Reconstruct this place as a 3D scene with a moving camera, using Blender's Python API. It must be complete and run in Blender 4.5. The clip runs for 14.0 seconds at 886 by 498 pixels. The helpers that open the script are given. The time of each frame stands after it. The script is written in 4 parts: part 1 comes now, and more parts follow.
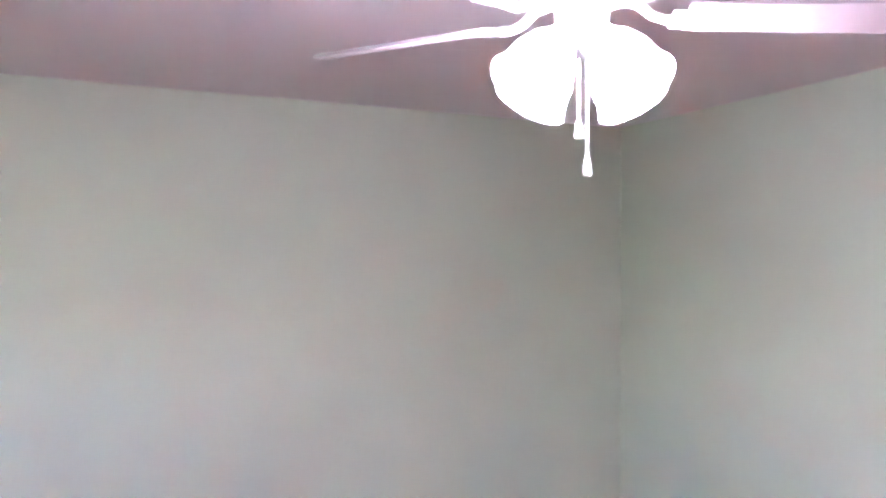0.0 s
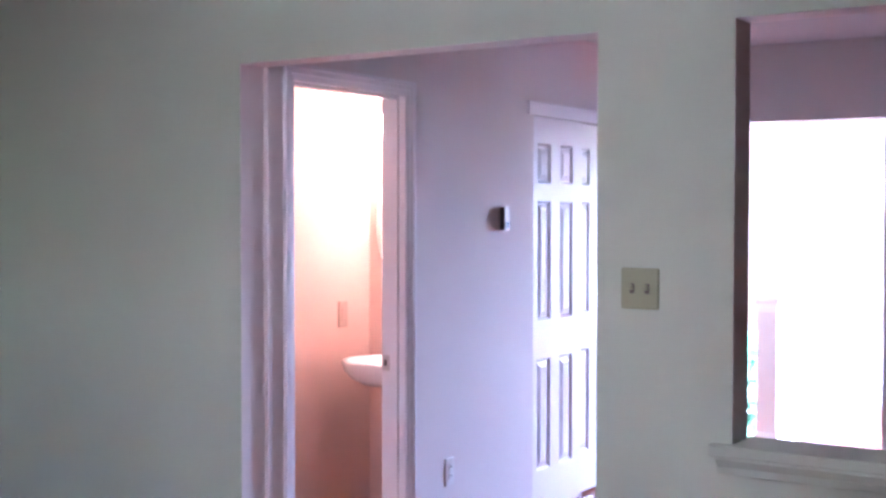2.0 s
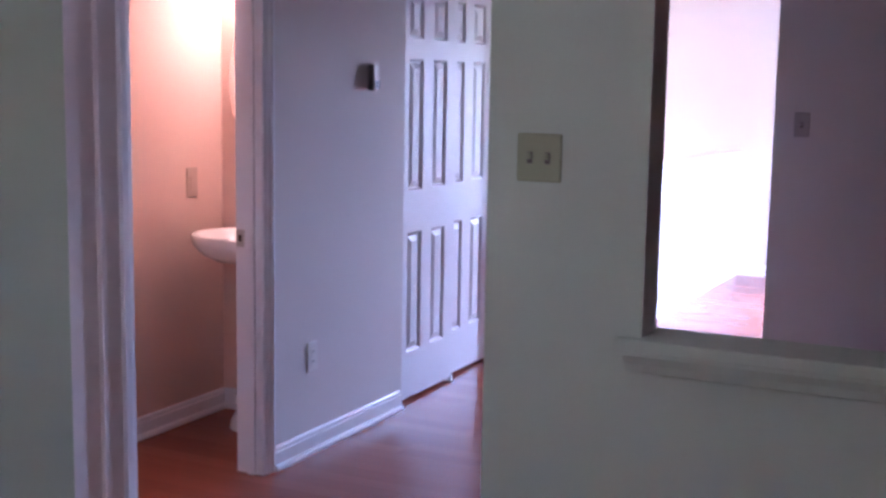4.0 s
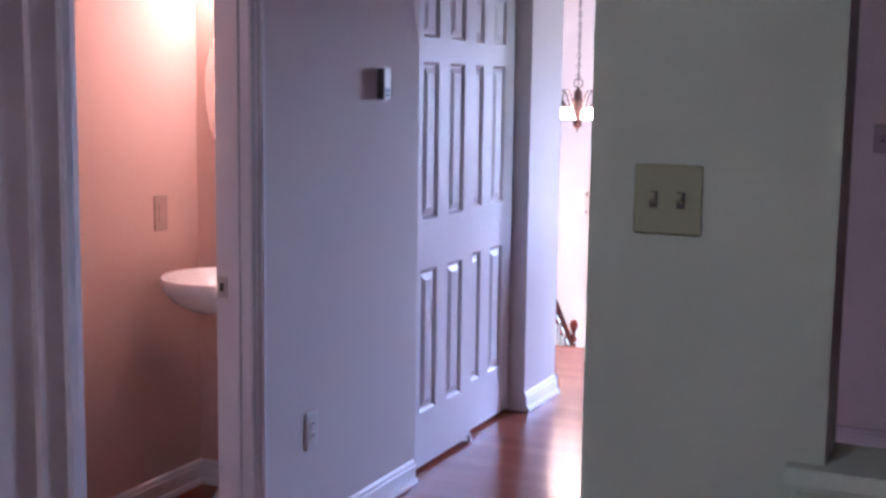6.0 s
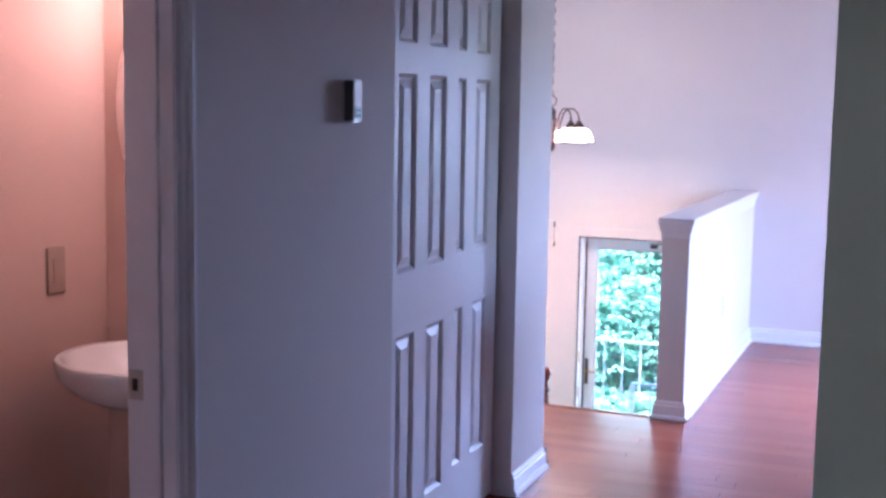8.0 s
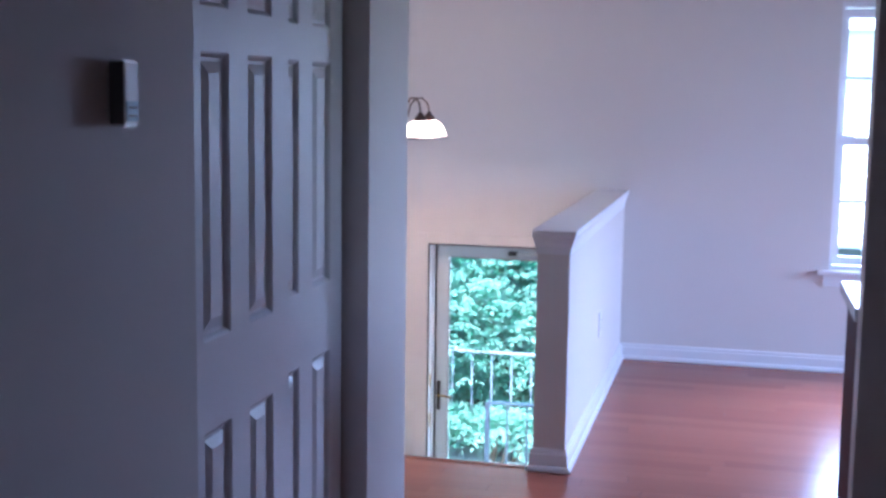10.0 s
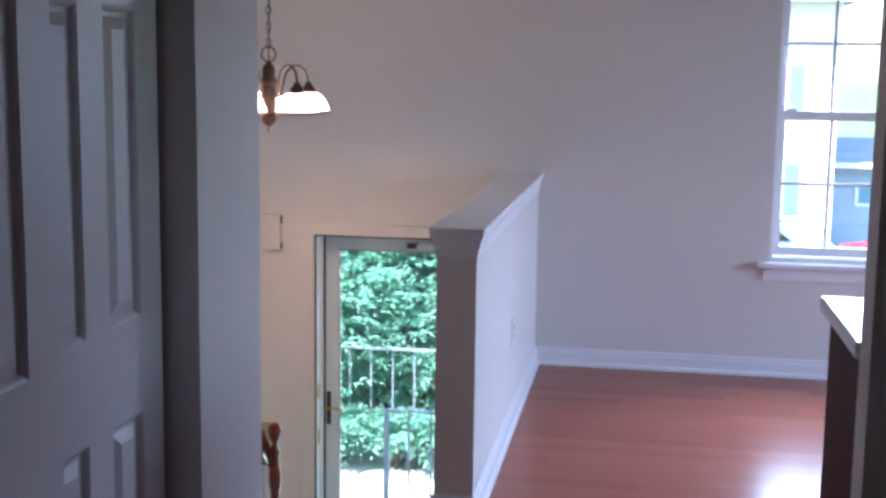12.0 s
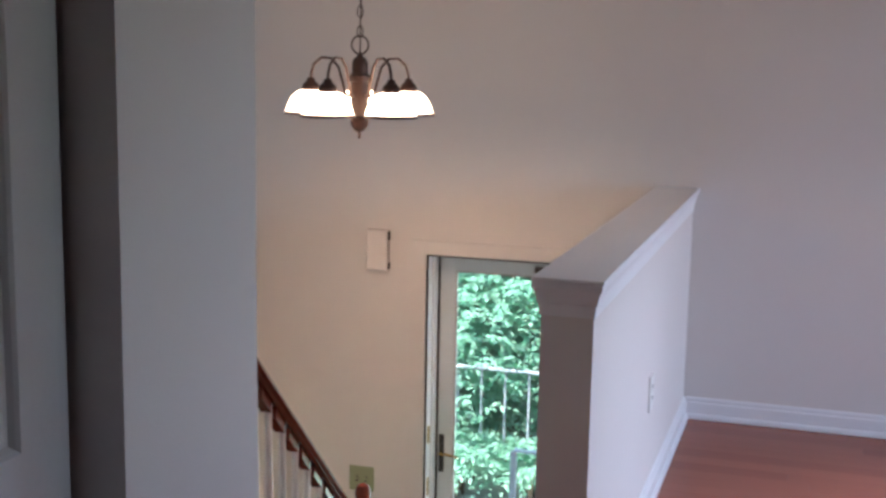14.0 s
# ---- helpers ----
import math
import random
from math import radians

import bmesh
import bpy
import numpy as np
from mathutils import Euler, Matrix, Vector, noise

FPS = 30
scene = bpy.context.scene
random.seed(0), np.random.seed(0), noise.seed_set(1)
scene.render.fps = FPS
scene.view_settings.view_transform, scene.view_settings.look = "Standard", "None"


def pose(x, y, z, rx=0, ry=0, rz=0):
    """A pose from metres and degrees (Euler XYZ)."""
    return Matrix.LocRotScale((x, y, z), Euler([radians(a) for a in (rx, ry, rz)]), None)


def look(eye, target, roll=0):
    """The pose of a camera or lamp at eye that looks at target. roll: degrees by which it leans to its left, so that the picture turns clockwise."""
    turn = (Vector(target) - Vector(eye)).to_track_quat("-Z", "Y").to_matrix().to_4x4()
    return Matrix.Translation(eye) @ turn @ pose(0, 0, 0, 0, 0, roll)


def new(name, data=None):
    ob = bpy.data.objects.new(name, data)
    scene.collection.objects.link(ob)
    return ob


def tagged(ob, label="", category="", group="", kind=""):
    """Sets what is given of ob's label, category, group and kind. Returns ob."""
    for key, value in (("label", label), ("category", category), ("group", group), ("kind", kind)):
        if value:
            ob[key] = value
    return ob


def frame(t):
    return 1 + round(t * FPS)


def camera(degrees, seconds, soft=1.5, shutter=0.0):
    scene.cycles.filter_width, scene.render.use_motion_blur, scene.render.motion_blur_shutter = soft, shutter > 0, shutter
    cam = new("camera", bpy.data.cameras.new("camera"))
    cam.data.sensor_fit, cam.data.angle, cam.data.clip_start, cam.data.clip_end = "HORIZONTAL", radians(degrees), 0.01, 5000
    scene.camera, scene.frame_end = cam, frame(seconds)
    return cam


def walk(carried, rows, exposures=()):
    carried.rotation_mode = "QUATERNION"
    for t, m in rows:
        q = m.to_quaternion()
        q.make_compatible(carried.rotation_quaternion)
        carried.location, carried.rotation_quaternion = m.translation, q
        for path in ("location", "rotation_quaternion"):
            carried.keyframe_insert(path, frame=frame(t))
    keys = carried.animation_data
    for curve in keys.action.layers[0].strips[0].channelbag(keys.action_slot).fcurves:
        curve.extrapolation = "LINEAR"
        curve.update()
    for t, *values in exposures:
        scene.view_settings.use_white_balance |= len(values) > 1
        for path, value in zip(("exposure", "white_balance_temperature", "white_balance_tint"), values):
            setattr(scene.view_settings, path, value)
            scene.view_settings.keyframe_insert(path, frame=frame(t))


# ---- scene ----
cam = camera(40.0, 14.0, soft=3.0)
PATH = [
    (0, (0.462, -0.158, 1.577), (-1.3340, 0.7161, 1.6778), 0.50),
    (0.3, (0.462, -0.148, 1.580), (-1.2627, 0.8570, 1.7035), 0.20),
    (0.5, (0.456, -0.135, 1.582), (-1.2081, 0.9675, 1.7057), 0.20),
    (1, (0.424, -0.107, 1.562), (-1.0324, 1.2581, 1.6858), -0.20),
    (1.5, (0.384, -0.092, 1.552), (-0.8663, 1.4686, 1.5967), -0.15),
    (2, (0.317, -0.030, 1.545), (-0.7748, 1.6445, 1.4870), 0.06),
    (2.5, (0.250, 0.106, 1.530), (-0.7498, 1.8295, 1.3531), 0.27),
    (5, (-0.263, 0.731, 1.508), (-1.1230, 2.5150, 1.2271), 0.87),
    (5.5, (-0.435, 0.972, 1.500), (-1.2867, 2.7609, 1.2311), 0.92),
    (6, (-0.580, 1.183, 1.513), (-1.4217, 2.9779, 1.2496), 0.80),
    (6.5, (-0.784, 1.391, 1.515), (-1.5882, 3.2041, 1.2595), 0.53),
    (7, (-0.941, 1.610, 1.507), (-1.7175, 3.4368, 1.2623), 0.54),
    (9.5, (-1.453, 2.772, 1.527), (-2.0277, 4.6725, 1.2867), 1.08),
    (10, (-1.559, 3.061, 1.527), (-2.0297, 4.9883, 1.2751), 0.80),
    (10.5, (-1.572, 3.274, 1.526), (-1.9771, 5.2144, 1.2621), 0.91),
    (11, (-1.599, 3.519, 1.514), (-1.9612, 5.4677, 1.2431), 0.97),
    (11.5, (-1.682, 3.788, 1.517), (-1.9978, 5.7417, 1.2315), 1.02),
    (12, (-1.686, 4.012, 1.500), (-2.0077, 5.9646, 1.2078), 0.81),
    (12.5, (-1.671, 4.205, 1.520), (-2.0312, 6.1484, 1.2136), 0.85),
    (13, (-1.764, 4.510, 1.528), (-2.1442, 6.4494, 1.2110), 0.89),
    (13.5, (-1.774, 4.821, 1.512), (-2.2366, 6.7434, 1.1908), 0.21),
    (14, (-1.703, 4.994, 1.526), (-2.2900, 6.8816, 1.2094), 1.06),
]
EXPOSURES = [(0.0, 7.1, 5400, 34), (1.0, 6.88, 5330, 33), (1.5, 6.44, 5280, 31), (2.5, 5.55, 5180, 33), (5.0, 4.72, 5250, 34), (7.0, 4.33, 5180, 32),
    (9.5, 3.32, 4850, 22), (11.0, 2.88, 5150, 19), (12.5, 2.63, 5700, 14), (14.0, 2.66, 6150, 14)]
walk(cam, [(t, look(eye, target, roll)) for t, eye, target, roll in PATH], EXPOSURES)

# ---- plan (metres) ----
YB0, YB1 = 3.169, 3.291       # wall between the sage room and the hall
XC0, XC1 = -2.715, -2.60      # hall wall with the powder room and closet doors
YK0, YK1 = 6.531, 6.65        # wall at the end of the hall
YF0, YF1 = 10.15, 10.34      # outer wall with the front door and window
XD = -2.618                   # left side of the doorway between them
XA = -4.42                   # west wall of the sage room
CEIL = 2.465
EDGE = 7.90                   # head of the stairs
LAND = -1.405                  # entry landing
XL = -4.4                     # west wall of the stairwell
XE = 3.4                      # east end of the place
YS = -1.6                     # south end of the sage room
HEAD = 2.035
PJ0 = 3.415                   # near side of the powder room opening
YW = 6.825                     # end of the hall wall at the stairs

# ---- world and lights ----
world = bpy.data.worlds.new("sky")
scene.world = world
world.use_nodes = True
wn = world.node_tree
sky = wn.nodes.new("ShaderNodeTexSky")
sky.sky_type = "NISHITA"
sky.sun_disc = False
sky.sun_elevation = radians(60)
sky.sun_rotation = radians(233)
wn.links.new(sky.outputs[0], wn.nodes["Background"].inputs[0])
wn.nodes["Background"].inputs[1].default_value = 0.15

sun = new("sun", bpy.data.lights.new("sun", "SUN"))
sun.data.energy = 5.0
sun.data.angle = radians(0.6)
sun.data.color = (1.0, 0.95, 0.86)
sun.matrix_world = look((-11, 7.5, 16.3), (-3, 13.5, -1))


def area(name, eye, target, sx, sy, energy, color, spread=180):
    lamp = new(name, bpy.data.lights.new(name, "AREA"))
    lamp.data.shape = "RECTANGLE"
    lamp.data.size, lamp.data.size_y = sx, sy
    lamp.data.energy, lamp.data.color = energy, color
    lamp.data.spread = radians(spread)
    lamp.matrix_world = look(eye, target)
    return lamp


COOL = (0.66, 0.78, 1.0)
area("window_daylight", (-0.68, YF1 + 0.06, 1.33), (-1.0, 8.78, -0.03), 0.72, 1.45, 5.8, COOL, 87)
area("east_window_daylight", (XE + 0.1, 8.4, 1.35), (1.2, 9.2, 0.2), 2.2, 1.5, 8.5, COOL, 88)
area("door_daylight", (-2.88, YF1 + 0.12, -0.35), (-2.84, 0, -0.6), 0.75, 1.8, 2.6, (0.8, 0.95, 0.9))


def bulb(name, x, y, z, energy, color, radius=0.03):
    lamp = new(name, bpy.data.lights.new(name, "POINT"))
    lamp.data.energy, lamp.data.color, lamp.data.shadow_soft_size = energy, color, radius
    lamp.location = (x, y, z)
    return lamp


WARM = (1.0, 0.68, 0.46)

# ---- materials ----


def material(name, color, rough=0.5, metal=0.0, var=0.05, scale=3.0, fine=90.0, bump=0.04, spec=0.5, hue=None):
    """Paint, metal or stone: a base colour with broad and fine variation, and a fine relief."""
    m = bpy.data.materials.new(name)
    m.use_nodes = True
    nt = m.node_tree
    b = nt.nodes["Principled BSDF"]
    geo = nt.nodes.new("ShaderNodeNewGeometry")
    n1 = nt.nodes.new("ShaderNodeTexNoise")
    n1.inputs["Scale"].default_value = scale
    n1.inputs["Detail"].default_value = 4
    n2 = nt.nodes.new("ShaderNodeTexNoise")
    n2.inputs["Scale"].default_value = fine
    n2.inputs["Detail"].default_value = 3
    for n in (n1, n2):
        nt.links.new(geo.outputs["Position"], n.inputs["Vector"])
    mix = nt.nodes.new("ShaderNodeMix")
    mix.data_type = "RGBA"
    c = Vector(color)
    dark = c * (1 - var)
    light = c * (1 + var)
    if hue:
        dark = dark.lerp(Vector(hue), 0.5)
    mix.inputs["A"].default_value = (*dark, 1)
    mix.inputs["B"].default_value = (*light, 1)
    add = nt.nodes.new("ShaderNodeMath")
    add.operation = "MULTIPLY_ADD"
    nt.links.new(n2.outputs["Fac"], add.inputs[0])
    add.inputs[1].default_value = 0.35
    nt.links.new(n1.outputs["Fac"], add.inputs[2])
    sub = nt.nodes.new("ShaderNodeMath")
    sub.operation = "SUBTRACT"
    sub.use_clamp = True
    nt.links.new(add.outputs[0], sub.inputs[0])
    sub.inputs[1].default_value = 0.17
    nt.links.new(sub.outputs[0], mix.inputs["Factor"])
    nt.links.new(mix.outputs["Result"], b.inputs["Base Color"])
    b.inputs["Roughness"].default_value = rough
    b.inputs["Metallic"].default_value = metal
    b.inputs["Specular IOR Level"].default_value = spec
    if bump:
        bp = nt.nodes.new("ShaderNodeBump")
        bp.inputs["Strength"].default_value = bump
        bp.inputs["Distance"].default_value = 0.01
        nt.links.new(n2.outputs["Fac"], bp.inputs["Height"])
        nt.links.new(bp.outputs[0], b.inputs["Normal"])
    return m


def wood_material(name, stops, rough=0.22, axis=0, grain=1.0):
    """Boards: a tone of its own for each board, streaked grain along the axis."""
    m = bpy.data.materials.new(name)
    m.use_nodes = True
    nt = m.node_tree
    b = nt.nodes["Principled BSDF"]
    geo = nt.nodes.new("ShaderNodeNewGeometry")
    info = nt.nodes.new("ShaderNodeObjectInfo")
    rnd = nt.nodes.new("ShaderNodeMath")
    rnd.operation = "ADD"
    nt.links.new(geo.outputs["Random Per Island"], rnd.inputs[0])
    nt.links.new(info.outputs["Random"], rnd.inputs[1])
    fr = nt.nodes.new("ShaderNodeMath")
    fr.operation = "FRACT"
    nt.links.new(rnd.outputs[0], fr.inputs[0])
    mp = nt.nodes.new("ShaderNodeMapping")
    sc = [60.0, 60.0, 60.0]
    sc[axis] = 3.0
    mp.inputs["Scale"].default_value = sc
    nt.links.new(geo.outputs["Position"], mp.inputs["Vector"])
    off = nt.nodes.new("ShaderNodeCombineXYZ")
    mul = nt.nodes.new("ShaderNodeMath")
    mul.operation = "MULTIPLY"
    mul.inputs[1].default_value = 40.0
    nt.links.new(fr.outputs[0], mul.inputs[0])
    for k in range(3):
        nt.links.new(mul.outputs[0], off.inputs[k])
    nt.links.new(off.outputs[0], mp.inputs["Location"])
    n = nt.nodes.new("ShaderNodeTexNoise")
    n.inputs["Scale"].default_value = 1.0
    n.inputs["Detail"].default_value = 5
    n.inputs["Distortion"].default_value = 0.6
    nt.links.new(mp.outputs[0], n.inputs["Vector"])
    mixf = nt.nodes.new("ShaderNodeMath")
    mixf.operation = "MULTIPLY_ADD"
    mixf.inputs[1].default_value = 0.55 * grain
    nt.links.new(n.outputs["Fac"], mixf.inputs[0])
    h = nt.nodes.new("ShaderNodeMath")
    h.operation = "MULTIPLY_ADD"
    h.inputs[1].default_value = 0.55
    h.inputs[2].default_value = 0.275 - 0.32 * grain
    nt.links.new(fr.outputs[0], h.inputs[0])
    nt.links.new(h.outputs[0], mixf.inputs[2])
    ramp = nt.nodes.new("ShaderNodeValToRGB")
    els = ramp.color_ramp.elements
    while len(els) < len(stops):
        els.new(0.5)
    for e, (p, c) in zip(els, stops):
        e.position, e.color = p, (*c, 1)
    nt.links.new(mixf.outputs[0], ramp.inputs[0])
    nt.links.new(ramp.outputs[0], b.inputs["Base Color"])
    rr = nt.nodes.new("ShaderNodeMath")
    rr.operation = "MULTIPLY_ADD"
    rr.inputs[1].default_value = 0.12
    rr.inputs[2].default_value = rough - 0.06
    nt.links.new(n.outputs["Fac"], rr.inputs[0])
    nt.links.new(rr.outputs[0], b.inputs["Roughness"])
    bp = nt.nodes.new("ShaderNodeBump")
    bp.inputs["Strength"].default_value = 0.03
    bp.inputs["Distance"].default_value = 0.003
    nt.links.new(n.outputs["Fac"], bp.inputs["Height"])
    nt.links.new(bp.outputs[0], b.inputs["Normal"])
    return m


def glow(name, color, strength):
    m = bpy.data.materials.new(name)
    m.use_nodes = True
    b = m.node_tree.nodes["Principled BSDF"]
    b.inputs["Base Color"].default_value = (0.9, 0.88, 0.85, 1)
    b.inputs["Roughness"].default_value = 0.3
    b.inputs["Emission Color"].default_value = (*color, 1)
    b.inputs["Emission Strength"].default_value = strength
    return m


def glass_material(name):
    m = bpy.data.materials.new(name)
    m.use_nodes = True
    nt = m.node_tree
    nt.nodes.remove(nt.nodes["Principled BSDF"])
    out = nt.nodes["Material Output"]
    tr = nt.nodes.new("ShaderNodeBsdfTransparent")
    tr.inputs[0].default_value = (0.96, 0.98, 0.97, 1)
    gl = nt.nodes.new("ShaderNodeBsdfGlossy")
    gl.inputs["Roughness"].default_value = 0.02
    fres = nt.nodes.new("ShaderNodeFresnel")
    fres.inputs[0].default_value = 1.45
    mx = nt.nodes.new("ShaderNodeMixShader")
    nt.links.new(fres.outputs[0], mx.inputs[0])
    nt.links.new(tr.outputs[0], mx.inputs[1])
    nt.links.new(gl.outputs[0], mx.inputs[2])
    nt.links.new(mx.outputs[0], out.inputs[0])
    return m


SAGE = material("sage_wall_paint", (0.460, 0.53, 0.408), 0.75, var=0.03, scale=1.2, fine=160, bump=0.05, spec=0.3)
PAINT = material("hall_wall_paint", (0.70, 0.652, 0.63), 0.62, var=0.03, scale=1.2, fine=160, bump=0.05, spec=0.3)
BATHP = material("powder_room_paint", (0.75, 0.535, 0.445), 0.6, var=0.03, scale=1.2, fine=160, bump=0.05, spec=0.3)
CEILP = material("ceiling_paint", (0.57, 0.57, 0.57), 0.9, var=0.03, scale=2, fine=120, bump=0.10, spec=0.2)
TRIM = material("white_trim_paint", (0.78, 0.77, 0.79), 0.35, var=0.02, scale=4, fine=60, bump=0.015)
DOORP = material("white_door_paint", (0.76, 0.76, 0.79), 0.42, var=0.025, scale=3, fine=70, bump=0.03)
BLADE = material("pale_fan_blade", (0.36, 0.32, 0.32), 0.5, var=0.05, scale=6, bump=0.02)
CHARCOAL = material("charcoal_plastic", (0.05, 0.046, 0.05), 0.45, var=0.1, scale=40, bump=0.0)
KEYPAD = material("blue_grey_plastic", (0.27, 0.40, 0.48), 0.4, var=0.03, scale=40, bump=0.0)
TANP = material("tan_plastic", (0.50, 0.35, 0.27), 0.45, var=0.03, scale=20, bump=0.0)
GREYP = material("grey_plastic", (0.40, 0.36, 0.35), 0.45, var=0.03, scale=20, bump=0.0)
CARGREY = material("blue_grey_car_paint", (0.25, 0.29, 0.34), 0.25, bump=0.0)
PLATE = material("ivory_plastic", (0.30, 0.325, 0.20), 0.6, var=0.03, scale=20, spec=0.2, bump=0.0)
WPLATE = material("white_plastic", (0.72, 0.71, 0.68), 0.35, var=0.02, scale=20, bump=0.0)
DARK = material("dark_slot", (0.03, 0.025, 0.02), 0.5, bump=0.0)
SWITCH = material("worn_toggle", (0.075, 0.06, 0.045), 0.4, bump=0.0)
PORC = material("white_porcelain", (0.85, 0.83, 0.80), 0.08, var=0.01, bump=0.0)
COPPER = material("antique_copper", (0.034, 0.014, 0.010), 0.42, metal=0.25, var=0.3, scale=30, fine=150, bump=0.05)
IRONB = material("brown_iron", (0.075, 0.045, 0.038), 0.45, metal=0.6, var=0.2, scale=40, bump=0.0)
ALU = material("white_aluminium", (0.66, 0.69, 0.70), 0.4, var=0.03, bump=0.0)
STEEL = material("brushed_steel", (0.55, 0.54, 0.52), 0.3, metal=0.9, var=0.1, bump=0.02)
BRASS = material("polished_brass", (0.62, 0.42, 0.15), 0.25, metal=1.0, var=0.1, bump=0.0)
BRONZE = material("dark_bronze", (0.06, 0.05, 0.045), 0.4, metal=0.5, bump=0.0)
RED = wood_material("red_stained_wood", [(0.0, (0.09, 0.012, 0.008)), (1.0, (0.22, 0.035, 0.02))], 0.14, 1)
CAB = wood_material("dark_cabinet_wood", [(0.0, (0.045, 0.010, 0.007)), (1.0, (0.095, 0.022, 0.015))], 0.6, 2)
CAB.node_tree.nodes["Principled BSDF"].inputs["Specular IOR Level"].default_value = 0.08
TOP = material("pale_laminate", (0.80, 0.79, 0.77), 0.18, var=0.03, scale=60, fine=300, bump=0.0)
FLOOR = wood_material("cherry_floor_boards", [(0.0, (0.255, 0.07, 0.042)), (0.45, (0.29, 0.083, 0.049)), (1.0, (0.345, 0.108, 0.065))], 0.23, 0, 0.14)
FLOOR.node_tree.nodes["Principled BSDF"].inputs["Specular IOR Level"].default_value = 0.33
UNDER = material("floor_gap", (0.17, 0.045, 0.03), 0.8, bump=0.0)
CONC = material("pale_concrete", (0.36, 0.35, 0.33), 0.85, var=0.15, scale=3, fine=120, bump=0.3)
IRON = material("painted_iron_rail", (0.20, 0.225, 0.25), 0.45, var=0.1, bump=0.0)
GRASS = material("lawn", (0.07, 0.12, 0.035), 0.9, var=0.4, scale=2, fine=60, bump=0.6)
ROAD = material("asphalt", (0.055, 0.055, 0.06), 0.9, var=0.2, scale=2, fine=200, bump=0.3)
SIDING = material("white_siding", (0.75, 0.75, 0.74), 0.6, var=0.04, bump=0.0)
BRICKD = material("dark_house_siding", (0.38, 0.43, 0.52), 0.7, var=0.1, bump=0.0)
SHINGLE = material("grey_shingles", (0.26, 0.29, 0.34), 0.9, var=0.2, scale=5, bump=0.3)
BARK = material("bark", (0.10, 0.075, 0.05), 0.9, var=0.3, scale=12, bump=0.5)
CARRED = material("red_car_paint", (0.45, 0.02, 0.03), 0.2, bump=0.0)
CARGLASS = material("dark_car_glass", (0.02, 0.025, 0.03), 0.08, bump=0.0)
HOUSEGLASS = material("blinds_behind_glass", (0.17, 0.30, 0.36), 0.3, var=0.1, bump=0.0)
TYRE = material("tyre_rubber", (0.02, 0.02, 0.02), 0.8, bump=0.0)
GLASS = glass_material("window_glass")
FANGLOW = glow("lit_frosted_glass", (1.0, 0.89, 0.85), 1.25)
CHGLOW = glow("lit_chandelier_glass", (1.0, 0.72, 0.47), 1.6)
BATHGLOW = glow("lit_vanity_glass", (1.0, 0.66, 0.48), 1.2)

MIRROR = bpy.data.materials.new("mirror_silver")
MIRROR.use_nodes = True
MIRROR.node_tree.nodes["Principled BSDF"].inputs["Metallic"].default_value = 1.0
MIRROR.node_tree.nodes["Principled BSDF"].inputs["Roughness"].default_value = 0.02
MIRROR.node_tree.nodes["Principled BSDF"].inputs["Base Color"].default_value = (0.9, 0.9, 0.9, 1)

# ---- mesh helpers ----


def box(bm, x0, x1, y0, y1, z0, z1, bevel=0.0):
    r = bmesh.ops.create_cube(bm, size=1.0, matrix=Matrix.Translation(((x0 + x1) / 2, (y0 + y1) / 2, (z0 + z1) / 2)) @ Matrix.Diagonal((x1 - x0, y1 - y0, z1 - z0, 1)))
    if bevel:
        edges = {e for v in r["verts"] for e in v.link_edges}
        bmesh.ops.bevel(bm, geom=list(edges), offset=bevel, segments=2, affect="EDGES", profile=0.5)
    return bm


def boxes(*rows, bevel=0.0):
    bm = bmesh.new()
    for row in rows:
        box(bm, *row, bevel=bevel)
    return bm


def lathe(bm, rings, seg=24, m=None, squash=1.0, cap=True):
    """A turned shape round z from (radius, height) rings."""
    m = m or Matrix()
    loops = []
    for r, z in rings:
        loops.append([bm.verts.new(m @ Vector((r * math.cos(2 * math.pi * k / seg), squash * r * math.sin(2 * math.pi * k / seg), z))) for k in range(seg)])
    for a, b in zip(loops, loops[1:]):
        for k in range(seg):
            bm.faces.new((a[k], a[(k + 1) % seg], b[(k + 1) % seg], b[k]))
    for loop, flip in ((loops[0], True), (loops[-1], False)) if cap else ():
        bm.faces.new(loop[::-1] if flip else loop)
    return bm


def tube(bm, pts, radius, seg=8):
    """A bent rod through the points."""
    pts = [Vector(p) for p in pts]
    loops = []
    for k, p in enumerate(pts):
        d = (pts[min(k + 1, len(pts) - 1)] - pts[max(k - 1, 0)]).normalized()
        q = d.to_track_quat("Z", "X")
        loops.append([bm.verts.new(p + q @ Vector((radius * math.cos(2 * math.pi * j / seg), radius * math.sin(2 * math.pi * j / seg), 0))) for j in range(seg)])
    for a, b in zip(loops, loops[1:]):
        best = min(range(seg), key=lambda s: sum((a[j].co - b[(j + s) % seg].co).length for j in range(seg)))
        for j in range(seg):
            bm.faces.new((a[j], a[(j + 1) % seg], b[(j + 1 + best) % seg], b[(j + best) % seg]))
    bm.faces.new(loops[0][::-1])
    bm.faces.new(loops[-1])
    return bm


